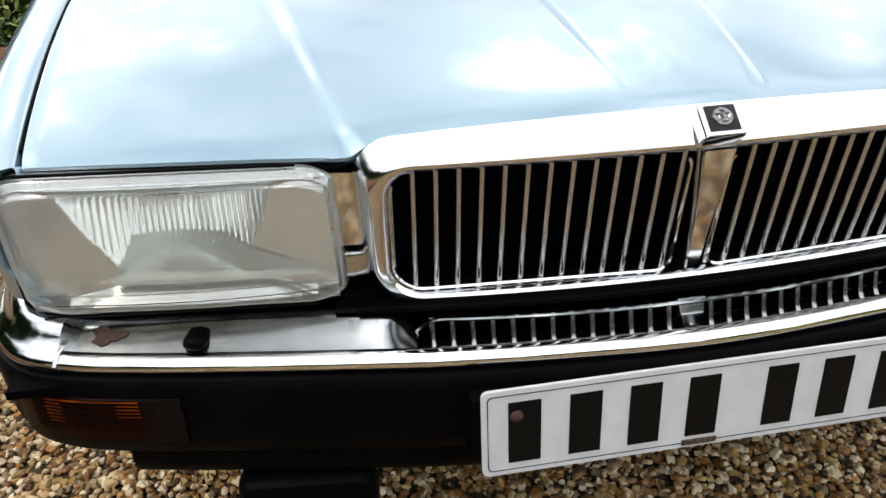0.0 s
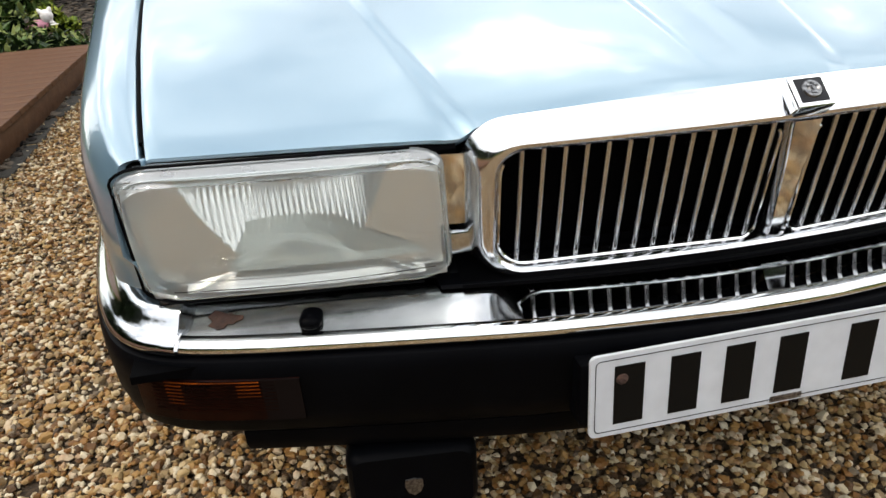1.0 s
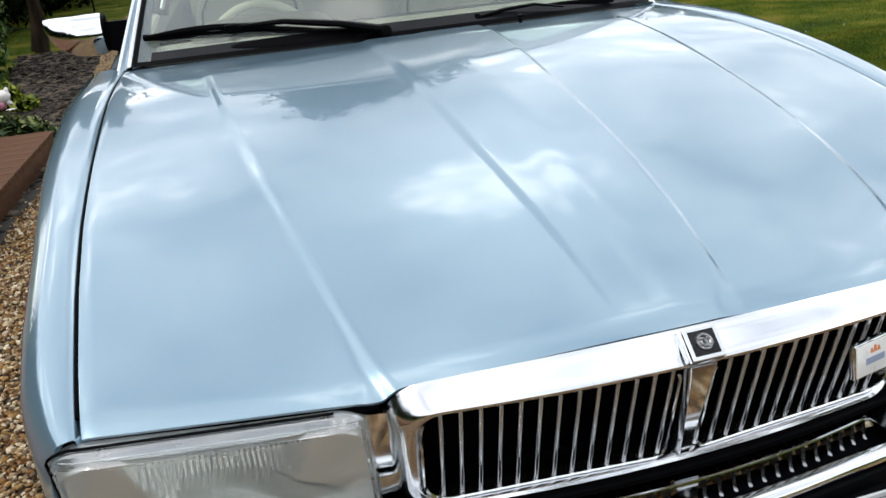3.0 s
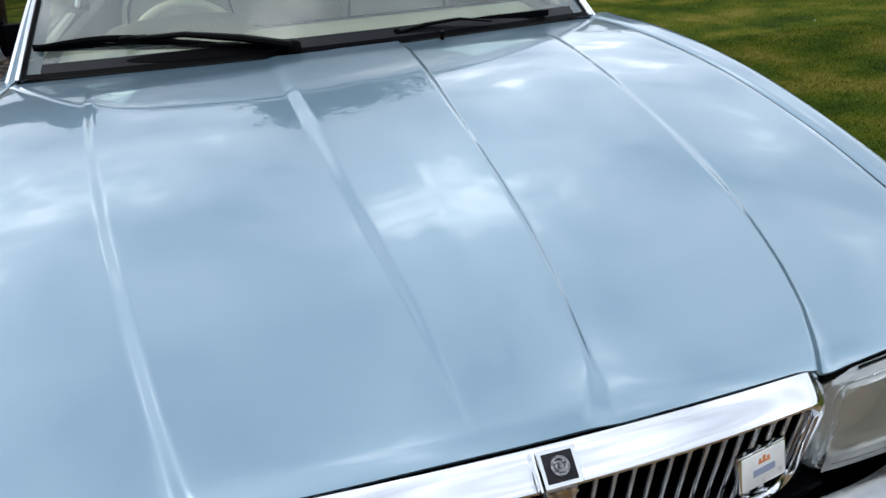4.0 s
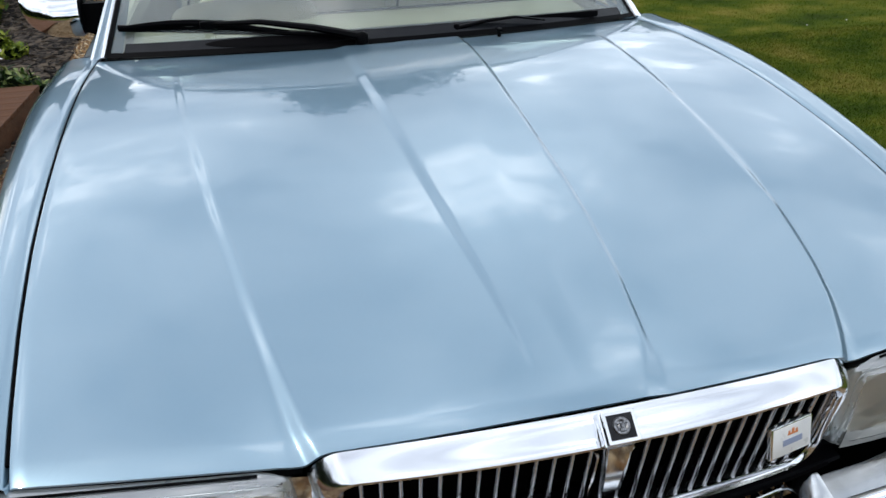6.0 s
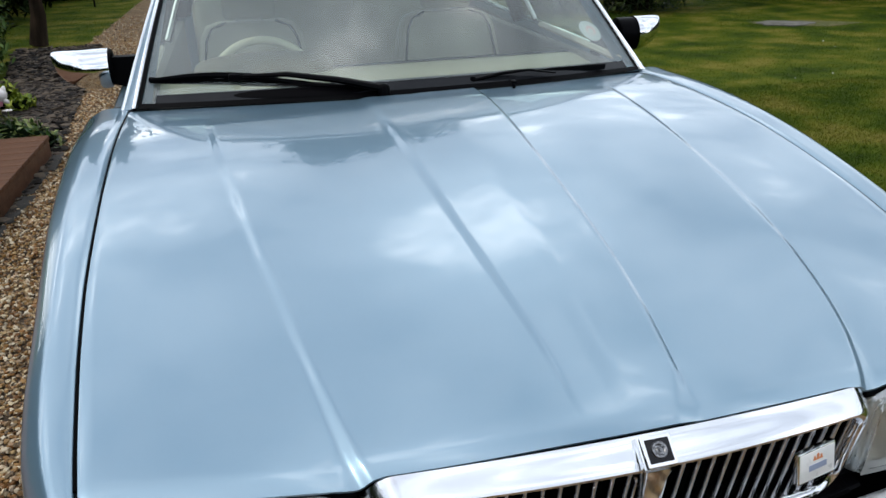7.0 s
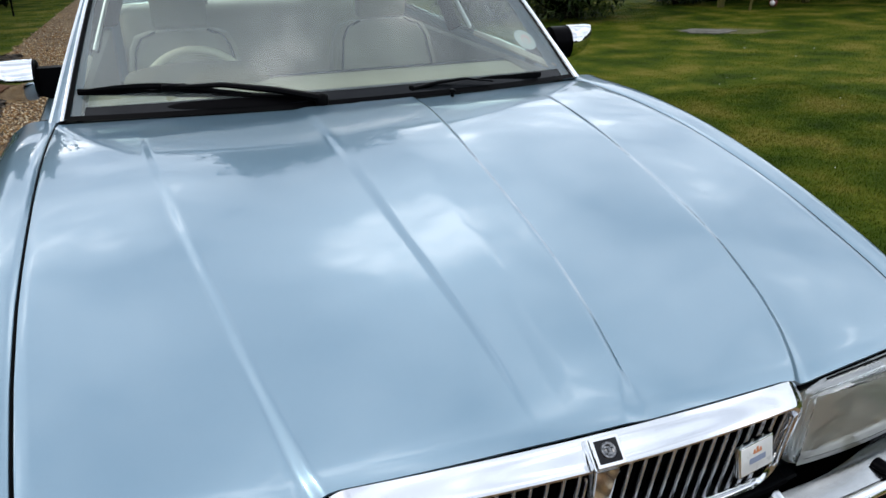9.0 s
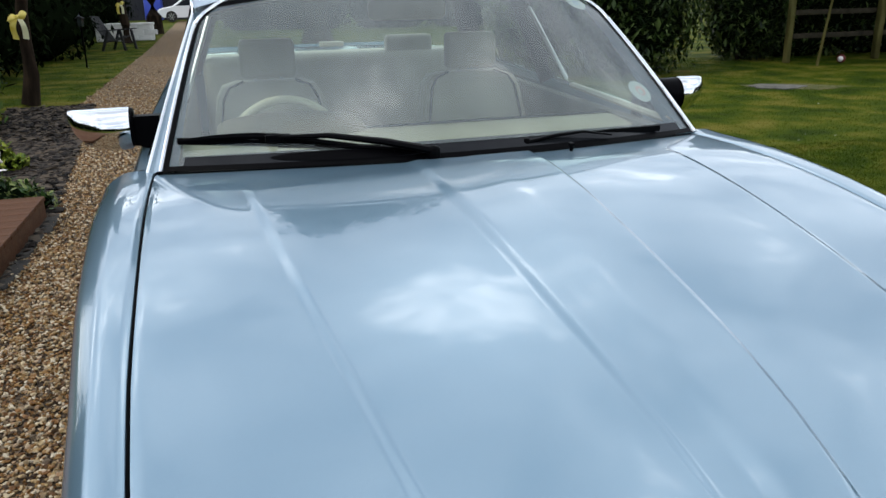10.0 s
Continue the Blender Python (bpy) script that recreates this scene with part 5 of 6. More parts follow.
def strip(left, right, y0, y1, n, z):
    rows = []
    for y in np.linspace(y0, y1, n):
        a, b = left(y), right(y)
        rows.append([(a + (b - a) * f + (0.03 * noise.noise(Vector((y * 4, 2.0 * f, 0))) if f in (0, 1) else 0), y, z) for f in np.linspace(0, 1, 5)])
    return grid(rows)


def drive_left(y):
    return lerp_list(y, [-8, 4.8, 10.4, 22, 50], [-1.80, -1.85, -2.45, -2.5, -3.0])


def drive_right(y):
    return lerp_list(y, [-8, -0.5, 1.0, 5, 9, 28], [2.2, 1.45, 1.22, 1.2, -0.7, -1.0])


tagged(part("road", strip(drive_left, drive_right, -1.9, 8, 60, 0.0), LOOSE_BED), "drive bed darkened for the shade between loose stones", "drive", kind="structure")
tagged(part("road", strip(drive_left, drive_right, -8, -1.9, 30, 0.0), GRAVEL), "packed tan gravel drive", "drive", kind="structure")
tagged(part("road", strip(drive_left, drive_right, 8, 52, 150, 0.0), GRAVEL), "packed tan gravel drive", "drive", kind="structure")


def ico(level=1):
    bm = bmesh.new()
    bmesh.ops.create_icosphere(bm, subdivisions=level, radius=1)
    bm.verts.index_update()
    v = np.array([tuple(p.co) for p in bm.verts])
    f = np.array([[p.index for p in q.verts] for q in bm.faces])
    bm.free()
    return v, f


def scatter(name, base, centres, scales, turns, mat, label, category, smooth=True, warp=0.25, level=1, kind="stuff"):
    """Many small pieces joined into one mesh: each base form scaled, turned and slightly misshapen."""
    v0, f0 = base
    n, k = len(centres), len(v0)
    v = np.repeat(v0[None], n, 0) * (1 + warp * (np.random.rand(n, k, 1) - 0.5))
    v = v * scales[:, None, :]
    cz, sz = np.cos(turns[:, 0]), np.sin(turns[:, 0])
    cx, sx = np.cos(turns[:, 1]), np.sin(turns[:, 1])
    y, z = v[..., 1] * cx[:, None] - v[..., 2] * sx[:, None], v[..., 1] * sx[:, None] + v[..., 2] * cx[:, None]
    x = v[..., 0]
    v = np.stack([x * cz[:, None] - y * sz[:, None], x * sz[:, None] + y * cz[:, None], z], -1) + centres[:, None, :]
    f = (f0[None] + (np.arange(n) * k)[:, None, None]).reshape(-1, f0.shape[1])
    me = bpy.data.meshes.new(name)
    me.vertices.add(n * k)
    me.vertices.foreach_set("co", v.reshape(-1).astype(np.float32))
    c = f.shape[1]
    me.loops.add(f.size)
    me.loops.foreach_set("vertex_index", f.reshape(-1).astype(np.int32))
    me.polygons.add(len(f))
    me.polygons.foreach_set("loop_start", np.arange(0, f.size, c, dtype=np.int32))
    me.update(calc_edges=True)
    me.validate()
    me.materials.append(mat)
    if smooth:
        me.shade_smooth()
    else:
        me.shade_flat()
    return tagged(new(name, me), label, category, kind=kind)


def chip(seed, count=13):
    """An angular pebble: the hull of a few points on a ball."""
    rr = random.Random(seed)
    bm = bmesh.new()
    for i in range(count):
        z = 1 - 2 * (i + 0.5) / count
        a, r = i * 2.4 + rr.uniform(-0.4, 0.4), math.sqrt(1 - z * z)
        bm.verts.new(Vector((r * math.cos(a), r * math.sin(a), z)) * rr.uniform(0.82, 1.1))
    bmesh.ops.convex_hull(bm, input=bm.verts[:])
    bmesh.ops.triangulate(bm, faces=bm.faces[:])
    bm.verts.index_update()
    geo = np.array([tuple(p.co) for p in bm.verts]), np.array([[p.index for p in q.verts] for q in bm.faces])
    bm.free()
    return geo


def pebbles(name, x0, x1, y0, y1, density, size, level, seed):
    rng = np.random.default_rng(seed)
    n = int((x1 - x0) * (y1 - y0) * density)
    x, y = rng.uniform(x0, x1, n), rng.uniform(y0, y1, n)
    dl = np.interp(y, [-8, 4.8, 10.4, 22, 50], [-1.80, -1.85, -2.45, -2.5, -3.0]) + 0.05 * np.sin(y * 7)
    dr = np.interp(y, [-8, -0.5, 1.0, 5, 9, 28], [2.2, 1.45, 1.22, 1.2, -0.7, -1.0]) + 0.08 * np.sin(y * 5 + 1) * np.sin(y * 13)
    keep = (x > dl) & (x < dr) & (rng.random(n) < np.interp(y, [5, 8, 15], [1, 0.6, 0.05]))
    x, y = x[keep], y[keep]
    n = len(x)
    s = size * rng.lognormal(0, 0.24, n)[:, None] * rng.uniform(0.68, 1.3, (n, 3)) * np.array([1.08, 1, 0.62])
    z = s[:, 2] * 0.35 + rng.uniform(0, 0.009, n)
    p, turns = np.stack([x, y, z], -1), np.stack([rng.uniform(0, 6.28, n), rng.normal(0, 0.45, n)], -1)
    for k in range(3):
        scatter(name, chip(seed * 10 + k, 13 if level else 9), p[k::3], s[k::3], turns[k::3], STONE, "loose tan, brown and cream angular gravel", "gravel", smooth=False, warp=0.3)


pebbles("gravel", -1.75, 1.6, -1.9, -0.15, 4600, 0.0088, 0, 3)
pebbles("gravel", -1.6, 1.5, -0.15, 0.55, 10500, 0.0070, 1, 5)
pebbles("gravel", -1.95, -0.75, 0.55, 1.8, 9600, 0.0072, 1, 6)
pebbles("gravel", -2.2, -0.8, 1.8, 4.0, 7800, 0.0077, 0, 7)
pebbles("gravel", -2.5, -0.8, 4.0, 11.0, 4200, 0.0082, 0, 4)
pebbles("gravel", -2.9, -0.6, 11.0, 20.0, 1300, 0.0095, 0, 9)
pebbles("gravel", 0.8, 1.4, 0.55, 2.5, 3500, 0.0085, 0, 8)


def lawn_blades(name, n, region, seed, h=0.03):
    rng = np.random.default_rng(seed)
    x0, x1, y0, y1 = region
    x, y = rng.uniform(x0, x1, n), rng.uniform(y0, y1, n)
    edge = np.interp(y, [-8, -0.5, 1.0, 5, 9, 28], [2.2, 1.45, 1.22, 1.2, -0.7, -1.0]) + 0.08 * np.sin(y * 5 + 1) * np.sin(y * 13) - 0.05
    if x0 > 0:
        keep = x > edge
        x, y = x[keep], y[keep]
        n = len(x)
    base = np.array([[-0.12, 0, 0], [0.12, 0, 0], [0.0, 0.6, 1.0]])
    s = (h * rng.uniform(0.5, 1.3, n))[:, None] * np.ones((1, 3))
    s[:, 0] *= 1.2
    s[:, 2] *= 0.9
    f = np.array([[0, 1, 2]])
    return scatter(name, (base, f), np.stack([x, y, np.full(n, -0.012)], -1), s, np.stack([rng.uniform(0, 6.28, n), rng.normal(0, 0.3, n)], -1), BLADE, "short mown grass with drier patches", "grass", smooth=False, warp=0.2)


lawn_blades("grass", 330000, (1.1, 5.0, -0.6, 5.0), 11, 0.014)
lawn_blades("grass", 200000, (1.2, 13.0, 5.0, 13.0), 12, 0.016)
lawn_blades("grass", 170000, (5.0, 12.0, -0.6, 5.0), 14, 0.015)
lawn_blades("grass", 60000, (-9.0, -2.55, 10.6, 26.0), 13, 0.02)

rng = np.random.default_rng(21)
n = 130
scatter("fallen_petals", (np.array([[-1, -0.6, 0], [1, -0.5, 0], [1.1, 0.6, 0.2], [-0.8, 0.7, 0.3]]), np.array([[0, 1, 2, 3]])), np.stack([1.5 + 7 * rng.random(n) ** 1.7, -0.4 + 8 * rng.random(n) ** 1.6, np.full(n, 0.016)], -1),
        np.full((n, 3), 0.0070) * rng.uniform(0.4, 1.1, (n, 1)), np.stack([rng.uniform(0, 6.28, n), rng.normal(0, 0.3, n)], -1), CERAMIC, "small pale leaves lying on the lawn", "leaf", smooth=False)

# slate strip beside the bed
tagged(part("slate_strip", strip(lambda y: lerp_list(y, [4.7, 10.5], [-2.2, -3.3]), lambda y: lerp_list(y, [4.7, 7.5, 10.5], [-1.78, -2.05, -2.35]), 4.7, 10.5, 24, 0.006), SOIL), "dark soil below slate chips", "slate bed", kind="structure")
n = 6500
y = rng.uniform(4.7, 10.5, n)
xl, xr = np.interp(y, [4.7, 10.5], [-2.2, -3.3]), np.interp(y, [4.7, 7.5, 10.5], [-1.74, -2.0, -2.3])
x = xl + (xr - xl) * rng.uniform(0, 1.05, n)
scatter("slate_chips", ico(1), np.stack([x, y, rng.uniform(0.008, 0.022, n)], -1), np.array([[0.028, 0.019, 0.006]]) * rng.lognormal(0, 0.35, (n, 1)), np.stack([rng.uniform(0, 6.28, n), rng.normal(0, 0.3, n)], -1), SLATE, "loose purple-grey slate chips", "slate", smooth=False, warp=0.5)
n = 900
scatter("slate_chips", ico(1), np.stack([rng.uniform(-1.86, -1.70, n), rng.uniform(0.5, 4.8, n), rng.uniform(0.008, 0.022, n)], -1), np.array([[0.022, 0.016, 0.006]]) * rng.lognormal(0, 0.35, (n, 1)), np.stack([rng.uniform(0, 6.28, n), rng.normal(0, 0.3, n)], -1), SLATE, "grey chips along the deck's foot", "slate", smooth=False, warp=0.5)

# ---------------------------------------------------------------- deck, edging, bed
deck = thing("deck", "low deck of red-brown stained boards beside the drive", "decking", kind="structure")
part("fascia", box(-1.765, -1.735, -2.0, 4.62, 0.0, 0.128, 0.004), PLANK, deck)
part("deck_frame", joined(box(-4.3, -1.77, -2.0, 4.60, 0.0, 0.125)), PLANK, deck, smooth=False)
board = mesh_of("board", *box(-1.31, 1.31, -0.0705, 0.0705, -0.014, 0.014, 0.003, 1), PLANK)
for i in range(46):
    part("board", board, PLANK, deck, at=Matrix.Translation((-3.035, 4.545 - 0.1425 * i, 0.141)))
kerb = mesh_of("kerb_stone", *box(-0.045, 0.045, -0.22, 0.22, -0.03, 0.03, 0.010, 2), KERB)
for i in range(5):
    tagged(part("kerb_stone", kerb, KERB, at=Matrix.Translation((-1.705 - 0.012 * (i % 2), 2.6 + 0.47 * i, -0.013)) @ Matrix.Rotation(radians(4 * math.sin(i * 2.1)), 4, "Z")), "worn grey edging block sunk in gravel", "edging", "edging blocks")
tagged(part("flower_bed", sheet(-4.6, -1.95, 4.64, 7.6, 8, 8, 0.02), SOIL), "dark soil of the flower bed", "soil", kind="structure")

LEAFLET = np.array([[0, -1, 0], [0.42, -0.25, 0.10], [0.30, 0.45, 0.08], [0, 1, -0.06], [-0.30, 0.45, 0.08], [-0.42, -0.25, 0.10], [0, 0, -0.05]])
LEAFLET_F = np.array([[0, 1, 6], [1, 2, 6], [2, 3, 6], [3, 4, 6], [4, 5, 6], [5, 0, 6]])
SIMPLE = np.array([[0, -1, 0], [0.4, 0, 0.1], [0, 1, 0], [-0.4, 0, 0.1]])
SIMPLE_F = np.array([[0, 1, 2], [0, 2, 3]])


def foliage(name, blobs, n, size, mat, seed, parent=None, simple=False, fill=0.5, rough=0.35, gaps=0.0):
    """Leaves over and inside lumpy blobs (x, y, z, rx, ry, rz)."""
    rng = np.random.default_rng(seed)
    b = np.array(blobs, float)
    w = (b[:, 3] * b[:, 4] + b[:, 4] * b[:, 5] + b[:, 3] * b[:, 5])
    i = rng.choice(len(b), n, p=w / w.sum())
    d = rng.normal(size=(n, 3))
    d /= np.linalg.norm(d, axis=1)[:, None]
    r = 1 - fill * rng.random(n) ** 2.2 + rough * (np.sin(d[:, 0] * 5 + i) * np.sin(d[:, 1] * 6 + 2 * i) * np.sin(d[:, 2] * 5.3)) * 0.6
    r += rng.exponential(0.05, n)
    p = b[i, :3] + d * b[i, 3:] * r[:, None]
    keep = p[:, 2] > 0.02
    if gaps:
        q = p * gaps + seed
        keep &= np.sin(q[:, 0] + np.sin(q[:, 2] * 1.3)) * np.sin(q[:, 2] + np.sin(q[:, 0] * 0.7)) + 0.35 * rng.normal(size=n) > -0.05
    p = p[keep]
    n = len(p)
    s = (size * rng.lognormal(0, 0.28, n))[:, None] * np.ones((1, 3))
    turns = np.stack([rng.uniform(0, 6.28, n), rng.normal(0.5, 0.7, n)], -1)
    ob = scatter(name, (SIMPLE, SIMPLE_F) if simple else (LEAFLET, LEAFLET_F), p, s, turns, mat, "", "", smooth=False, warp=0.3, kind="")
    if parent:
        ob.parent = parent
    return ob


def cores(name, blobs, mat, parent, k=0.8):
    out = []
    for x, y, z, rx, ry, rz in blobs:
        v, f = ico(3)
        out.append(([(x + p[0] * rx * k * (1 + 0.2 * noise.noise(Vector(p) * 2)), y + p[1] * ry * k, max(0.0, z + p[2] * rz * k * (1 + 0.2 * noise.noise(Vector(p) * 2 + Vector((3, 1, 2)))))) for p in v], [tuple(q) for q in f]))
    return part(name, joined(*out), mat, parent)


def shrub(name, label, blobs, n, size, mat, seed, simple=False, k=0.78, group=""):
    t = thing(name, label, "shrub", group)
    cores("shade_core", blobs, CORE, t, k)
    ob = foliage("foliage", blobs, n, size, mat, seed, t, simple)
    x, y = blobs[0][0], blobs[0][1]
    part("stem", joined(*[tube([(x + 0.1 * q, y, 0), (x + 0.2 * q, y, blobs[0][2])], [0.04, 0.02], 7) for q in (-1, 0, 1)]), BARK, t)
    return t


# plants in the bed
shrub("ivy_plant", "variegated ivy trailing over the bed's edge", [(-2.2, 4.95, 0.06, 0.42, 0.25, 0.16), (-2.8, 5.1, 0.08, 0.5, 0.35, 0.22), (-1.95, 4.85, 0.05, 0.24, 0.18, 0.13), (-3.5, 5.2, 0.1, 0.5, 0.4, 0.3)], 4200, 0.032, IVY, 31)
shrub("hosta_plant", "broad-leaved green bedding plants", [(-2.75, 5.9, 0.12, 0.32, 0.3, 0.28), (-3.3, 5.9, 0.15, 0.4, 0.4, 0.34)], 1900, 0.042, IVY, 32)
shrub("ivy_column", "tall dark ivy-clad hedge beside the bed", [(-3.75, 8.6, 0.9, 0.75, 0.9, 1.2), (-3.8, 8.8, 2.4, 0.75, 0.9, 1.3), (-4.9, 8.2, 1.4, 0.9, 0.9, 1.7), (-3.3, 8.3, 0.35, 0.45, 0.7, 0.45)], 24000, 0.040, HEDGE, 33, True)
for i, (x, y, z) in enumerate([(-2.1, 5.2, 0.22), (-3.1, 5.6, 0.42), (-3.4, 5.5, 0.5), (-2.65, 5.5, 0.3)]):
    fl = thing("flower", "small white and yellow bedding flower", "flower", "bedding flowers", at=Matrix.Translation((x, y, 0)))
    part("stalk", tube([(0, 0, 0.02), (0.01, 0, z)], 0.004, 5), IVY, fl)
    part("petals", joined(*[moved(([(0, 0, 0), (0.014, 0.02, 0.008), (0, 0.04, 0.004), (-0.014, 0.02, 0.008)], [(0, 1, 2, 3)]), Matrix.Translation((0.01, 0, z)) @ Matrix.Rotation(a, 4, "Z")) for a in np.linspace(0, 6.28, 7)[:-1]]), CERAMIC, fl)

shrub("lime_plant", "small lime-green bedding plant", [(-2.44, 6.42, 0.10, 0.13, 0.12, 0.13), (-2.28, 6.30, 0.06, 0.10, 0.10, 0.08)], 420, 0.034, LIME, 34)

# garden ornament: plain rounded form
orn = thing("garden_ornament", "pink and white glazed garden ornament among ivy", "ornament", at=Matrix.Translation((-2.40, 6.08, 0.07)) @ Matrix.Scale(0.85, 4))
part("base", moved(lathe([(0.001, -0.125), (0.04, -0.115), (0.062, -0.07), (0.066, -0.01), (0.058, 0.05), (0.04, 0.09), (0.001, 0.105)], 22), Matrix.Translation((-0.05, 0, 0.058)) @ Matrix.Rotation(radians(84), 4, "Y") @ Matrix.Diagonal((0.85, 0.9, 1.0, 1))), PINK, orn, "pink glazed base")
nub = [(0.026, 0.0), (0.022, 0.022), (0.012, 0.042), (0.001, 0.050)]
part("top", joined(moved(lathe([(0.001, -0.06), (0.035, -0.05), (0.058, -0.01), (0.056, 0.03), (0.034, 0.056), (0.001, 0.064)], 18), Matrix.Translation((0.045, 0, 0.135)) @ Matrix.Rotation(radians(18), 4, "Y")), moved(lathe(nub, 10), Matrix.Translation((0.075, 0, 0.175)) @ Matrix.Rotation(radians(20), 4, "Y")), moved(lathe(nub, 10), Matrix.Translation((0.005, 0, 0.170)) @ Matrix.Rotation(radians(-35), 4, "Y")), moved(lathe(nub, 10), Matrix.Translation((0.070, -0.01, 0.085)) @ Matrix.Rotation(radians(120), 4, "Y"))), CERAMIC, orn, "white glazed top")
part("support", lathe([(0.02, -0.09), (0.02, 0.005)], 10), POST_WOOD, orn)

# ---------------------------------------------------------------- far left: trees, lamp, seat, wall, white car


def trunk_path(x, y, h, lean, r):
    pts = [(x + lean * (k / 8) + 0.03 * math.sin(k * 1.7), y + 0.02 * math.sin(k), h * k / 8) for k in range(9)]
    return pts, [r * (1.35 if k == 0 else 1.08 if k == 1 else 1 - 0.06 * k) for k in range(9)]


def tree(name, label, x, y, h, lean, r, crown, n, leaf, seed, group="", gaps=0.0):
    t = thing(name, label, "tree", group)
    pts, rad = trunk_path(x, y, h, lean, r)
    part("trunk", tube(pts, rad, 12), BARK, t)
    rr = random.Random(seed)
    limbs = []
    for bx, by, bz, rx, ry, rz in crown:
        st = Vector(pts[rr.choice((5, 6, 7, 8))])
        en = Vector((bx, by, bz))
        limbs.append(tube([st, st.lerp(en, 0.5) + Vector((0, 0, 0.25)), en], [r * 0.4, r * 0.25, r * 0.08], 6))
    part("limbs", joined(*limbs), BARK, t)
    foliage("crown", crown, n, leaf, LEAF, seed, t, True, fill=0.8, rough=0.6, gaps=gaps)
    return t


def bow(x, y, z, s):
    b = thing("ribbon_bow", "yellow ribbon bow tied round a tree trunk", "ribbon", "ribbon bows", at=Matrix.Translation((x, y, z)))
    loops = []
    for k in (-1, 1):
        for lift in (-1, 1):
            loops.append(grid([[(k * s * 0.105 * f, -0.05 + lift * 0.025 * s * math.sin(math.pi * f) * math.cos(0.5 * math.pi * g), s * (0.050 * math.sin(math.pi * f) ** 0.8 * g + 0.035 * k * f)) for g in np.linspace(-1, 1, 7)] for f in np.linspace(0, 1, 9)]))
    part("loops", joined(*loops), RIBBON, b)
    for k, m in ((-1, RIBBON), (1, PALE_RIBBON)):
        part("tail", grid([[(k * s * (0.015 + 0.05 * f + 0.02 * math.sin(4 * f)) + e, -0.05 - 0.02 * math.sin(5 * f), -0.24 * s * f - 0.2 * e) for e in (-0.03 * s, 0, 0.03 * s)] for f in np.linspace(0, 1, 8)]), m, b)
    part("knot", moved(lathe([(0.001, -0.03), (0.025, -0.015), (0.025, 0.015), (0.001, 0.03)], 12), Matrix.Translation((0, -0.05, 0))), RIBBON, b)


tree("garden_tree", "slim tree with a bare brown trunk on the lawn", -3.10, 10.9, 3.2, 0.32, 0.088, [(-3.2, 11.2, 3.7, 0.9, 0.9, 0.6), (-3.9, 11.3, 3.5, 0.8, 0.8, 0.5)], 2200, 0.07, 41, "lawn trees")
bow(-3.03, 10.76, 1.13, 1.15)
tree("garden_tree", "slim tree with a dark trunk by the drive", -3.46, 26.6, 4.5, -0.1, 0.13, [(-3.4, 26.6, 5.6, 1.8, 1.6, 1.2), (-4.2, 26.4, 5.0, 1.4, 1.4, 1.0)], 4000, 0.08, 42, "lawn trees")
bow(-3.50, 26.40, 1.2, 1.25)
tree("garden_tree", "thick dark trunk at the drive's edge", -3.08, 33.2, 5.5, 0.1, 0.27, [(-3.3, 33.4, 7.0, 2.6, 2.4, 1.6), (-4.5, 33.6, 6.2, 2.0, 2.0, 1.4)], 6000, 0.09, 43, "lawn trees")

lamp = thing("garden_lamp", "black post lantern on the lawn", "lamp", at=Matrix.Translation((-3.28, 17.0, 0)) @ Matrix.Scale(0.80, 4))
part("post", tube([(0, 0, 0), (0.01, 0, 0.55), (0.0, 0, 1.0)], 0.028, 10), GLOSS_BLACK, lamp)
part("lantern", lathe([(0.02, 1.0), (0.085, 1.02), (0.10, 1.20), (0.11, 1.21), (0.02, 1.30), (0.001, 1.33)], 6), DARK_GLASS, lamp)
part("lantern_cap", moved(lathe([(0.12, 0.0), (0.11, 0.012), (0.03, 0.075), (0.001, 0.08)], 6), Matrix.Translation((0, 0, 1.21))), GLOSS_BLACK, lamp)

seat_t = thing("garden_chair", "dark slatted low garden armchair leaning back on the grass", "chair", at=Matrix.Translation((-3.30, 22.9, 0)) @ Matrix.Rotation(radians(70), 4, "Z") @ Matrix.Scale(0.90, 4))
for lx in (-0.36, 0.36):
    part("leg", moved(box(lx - 0.03, lx + 0.03, -0.035, 0.035, 0.0, 0.60, 0.005), Matrix.Translation((0, -0.38, 0)) @ Matrix.Rotation(radians(-10), 4, "X")), BENCH_WOOD, seat_t)
    part("leg", moved(box(lx - 0.03, lx + 0.03, -0.035, 0.035, 0.0, 0.62, 0.005), Matrix.Translation((0, 0.34, 0)) @ Matrix.Rotation(radians(22), 4, "X")), BENCH_WOOD, seat_t)
    part("armrest", moved(box(lx - 0.06, lx + 0.06, -0.44, 0.36, -0.015, 0.015, 0.006), Matrix.Translation((0, -0.02, 0.60)) @ Matrix.Rotation(radians(-3), 4, "X")), BENCH_WOOD, seat_t)
for k in range(6):
    part("seat_slat", box(-0.33, 0.33, -0.36 + 0.105 * k, -0.275 + 0.105 * k, 0.40 - 0.032 * k, 0.42 - 0.032 * k, 0.004), BENCH_WOOD, seat_t)
LEAN = Matrix.Translation((0, 0.22, 0.26)) @ Matrix.Rotation(radians(-32), 4, "X")
for k in range(6):
    part("back_slat", moved(box(-0.31 + 0.105 * k, -0.225 + 0.105 * k, -0.012, 0.012, 0.0, 0.86 + 0.03 * math.sin(math.pi * (k + 0.5) / 6), 0.004), LEAN), BENCH_WOOD, seat_t)
for z in (0.12, 0.62):
    part("back_rail", moved(box(-0.33, 0.33, 0.012, 0.045, z, z + 0.06, 0.005), LEAN), BENCH_WOOD, seat_t)

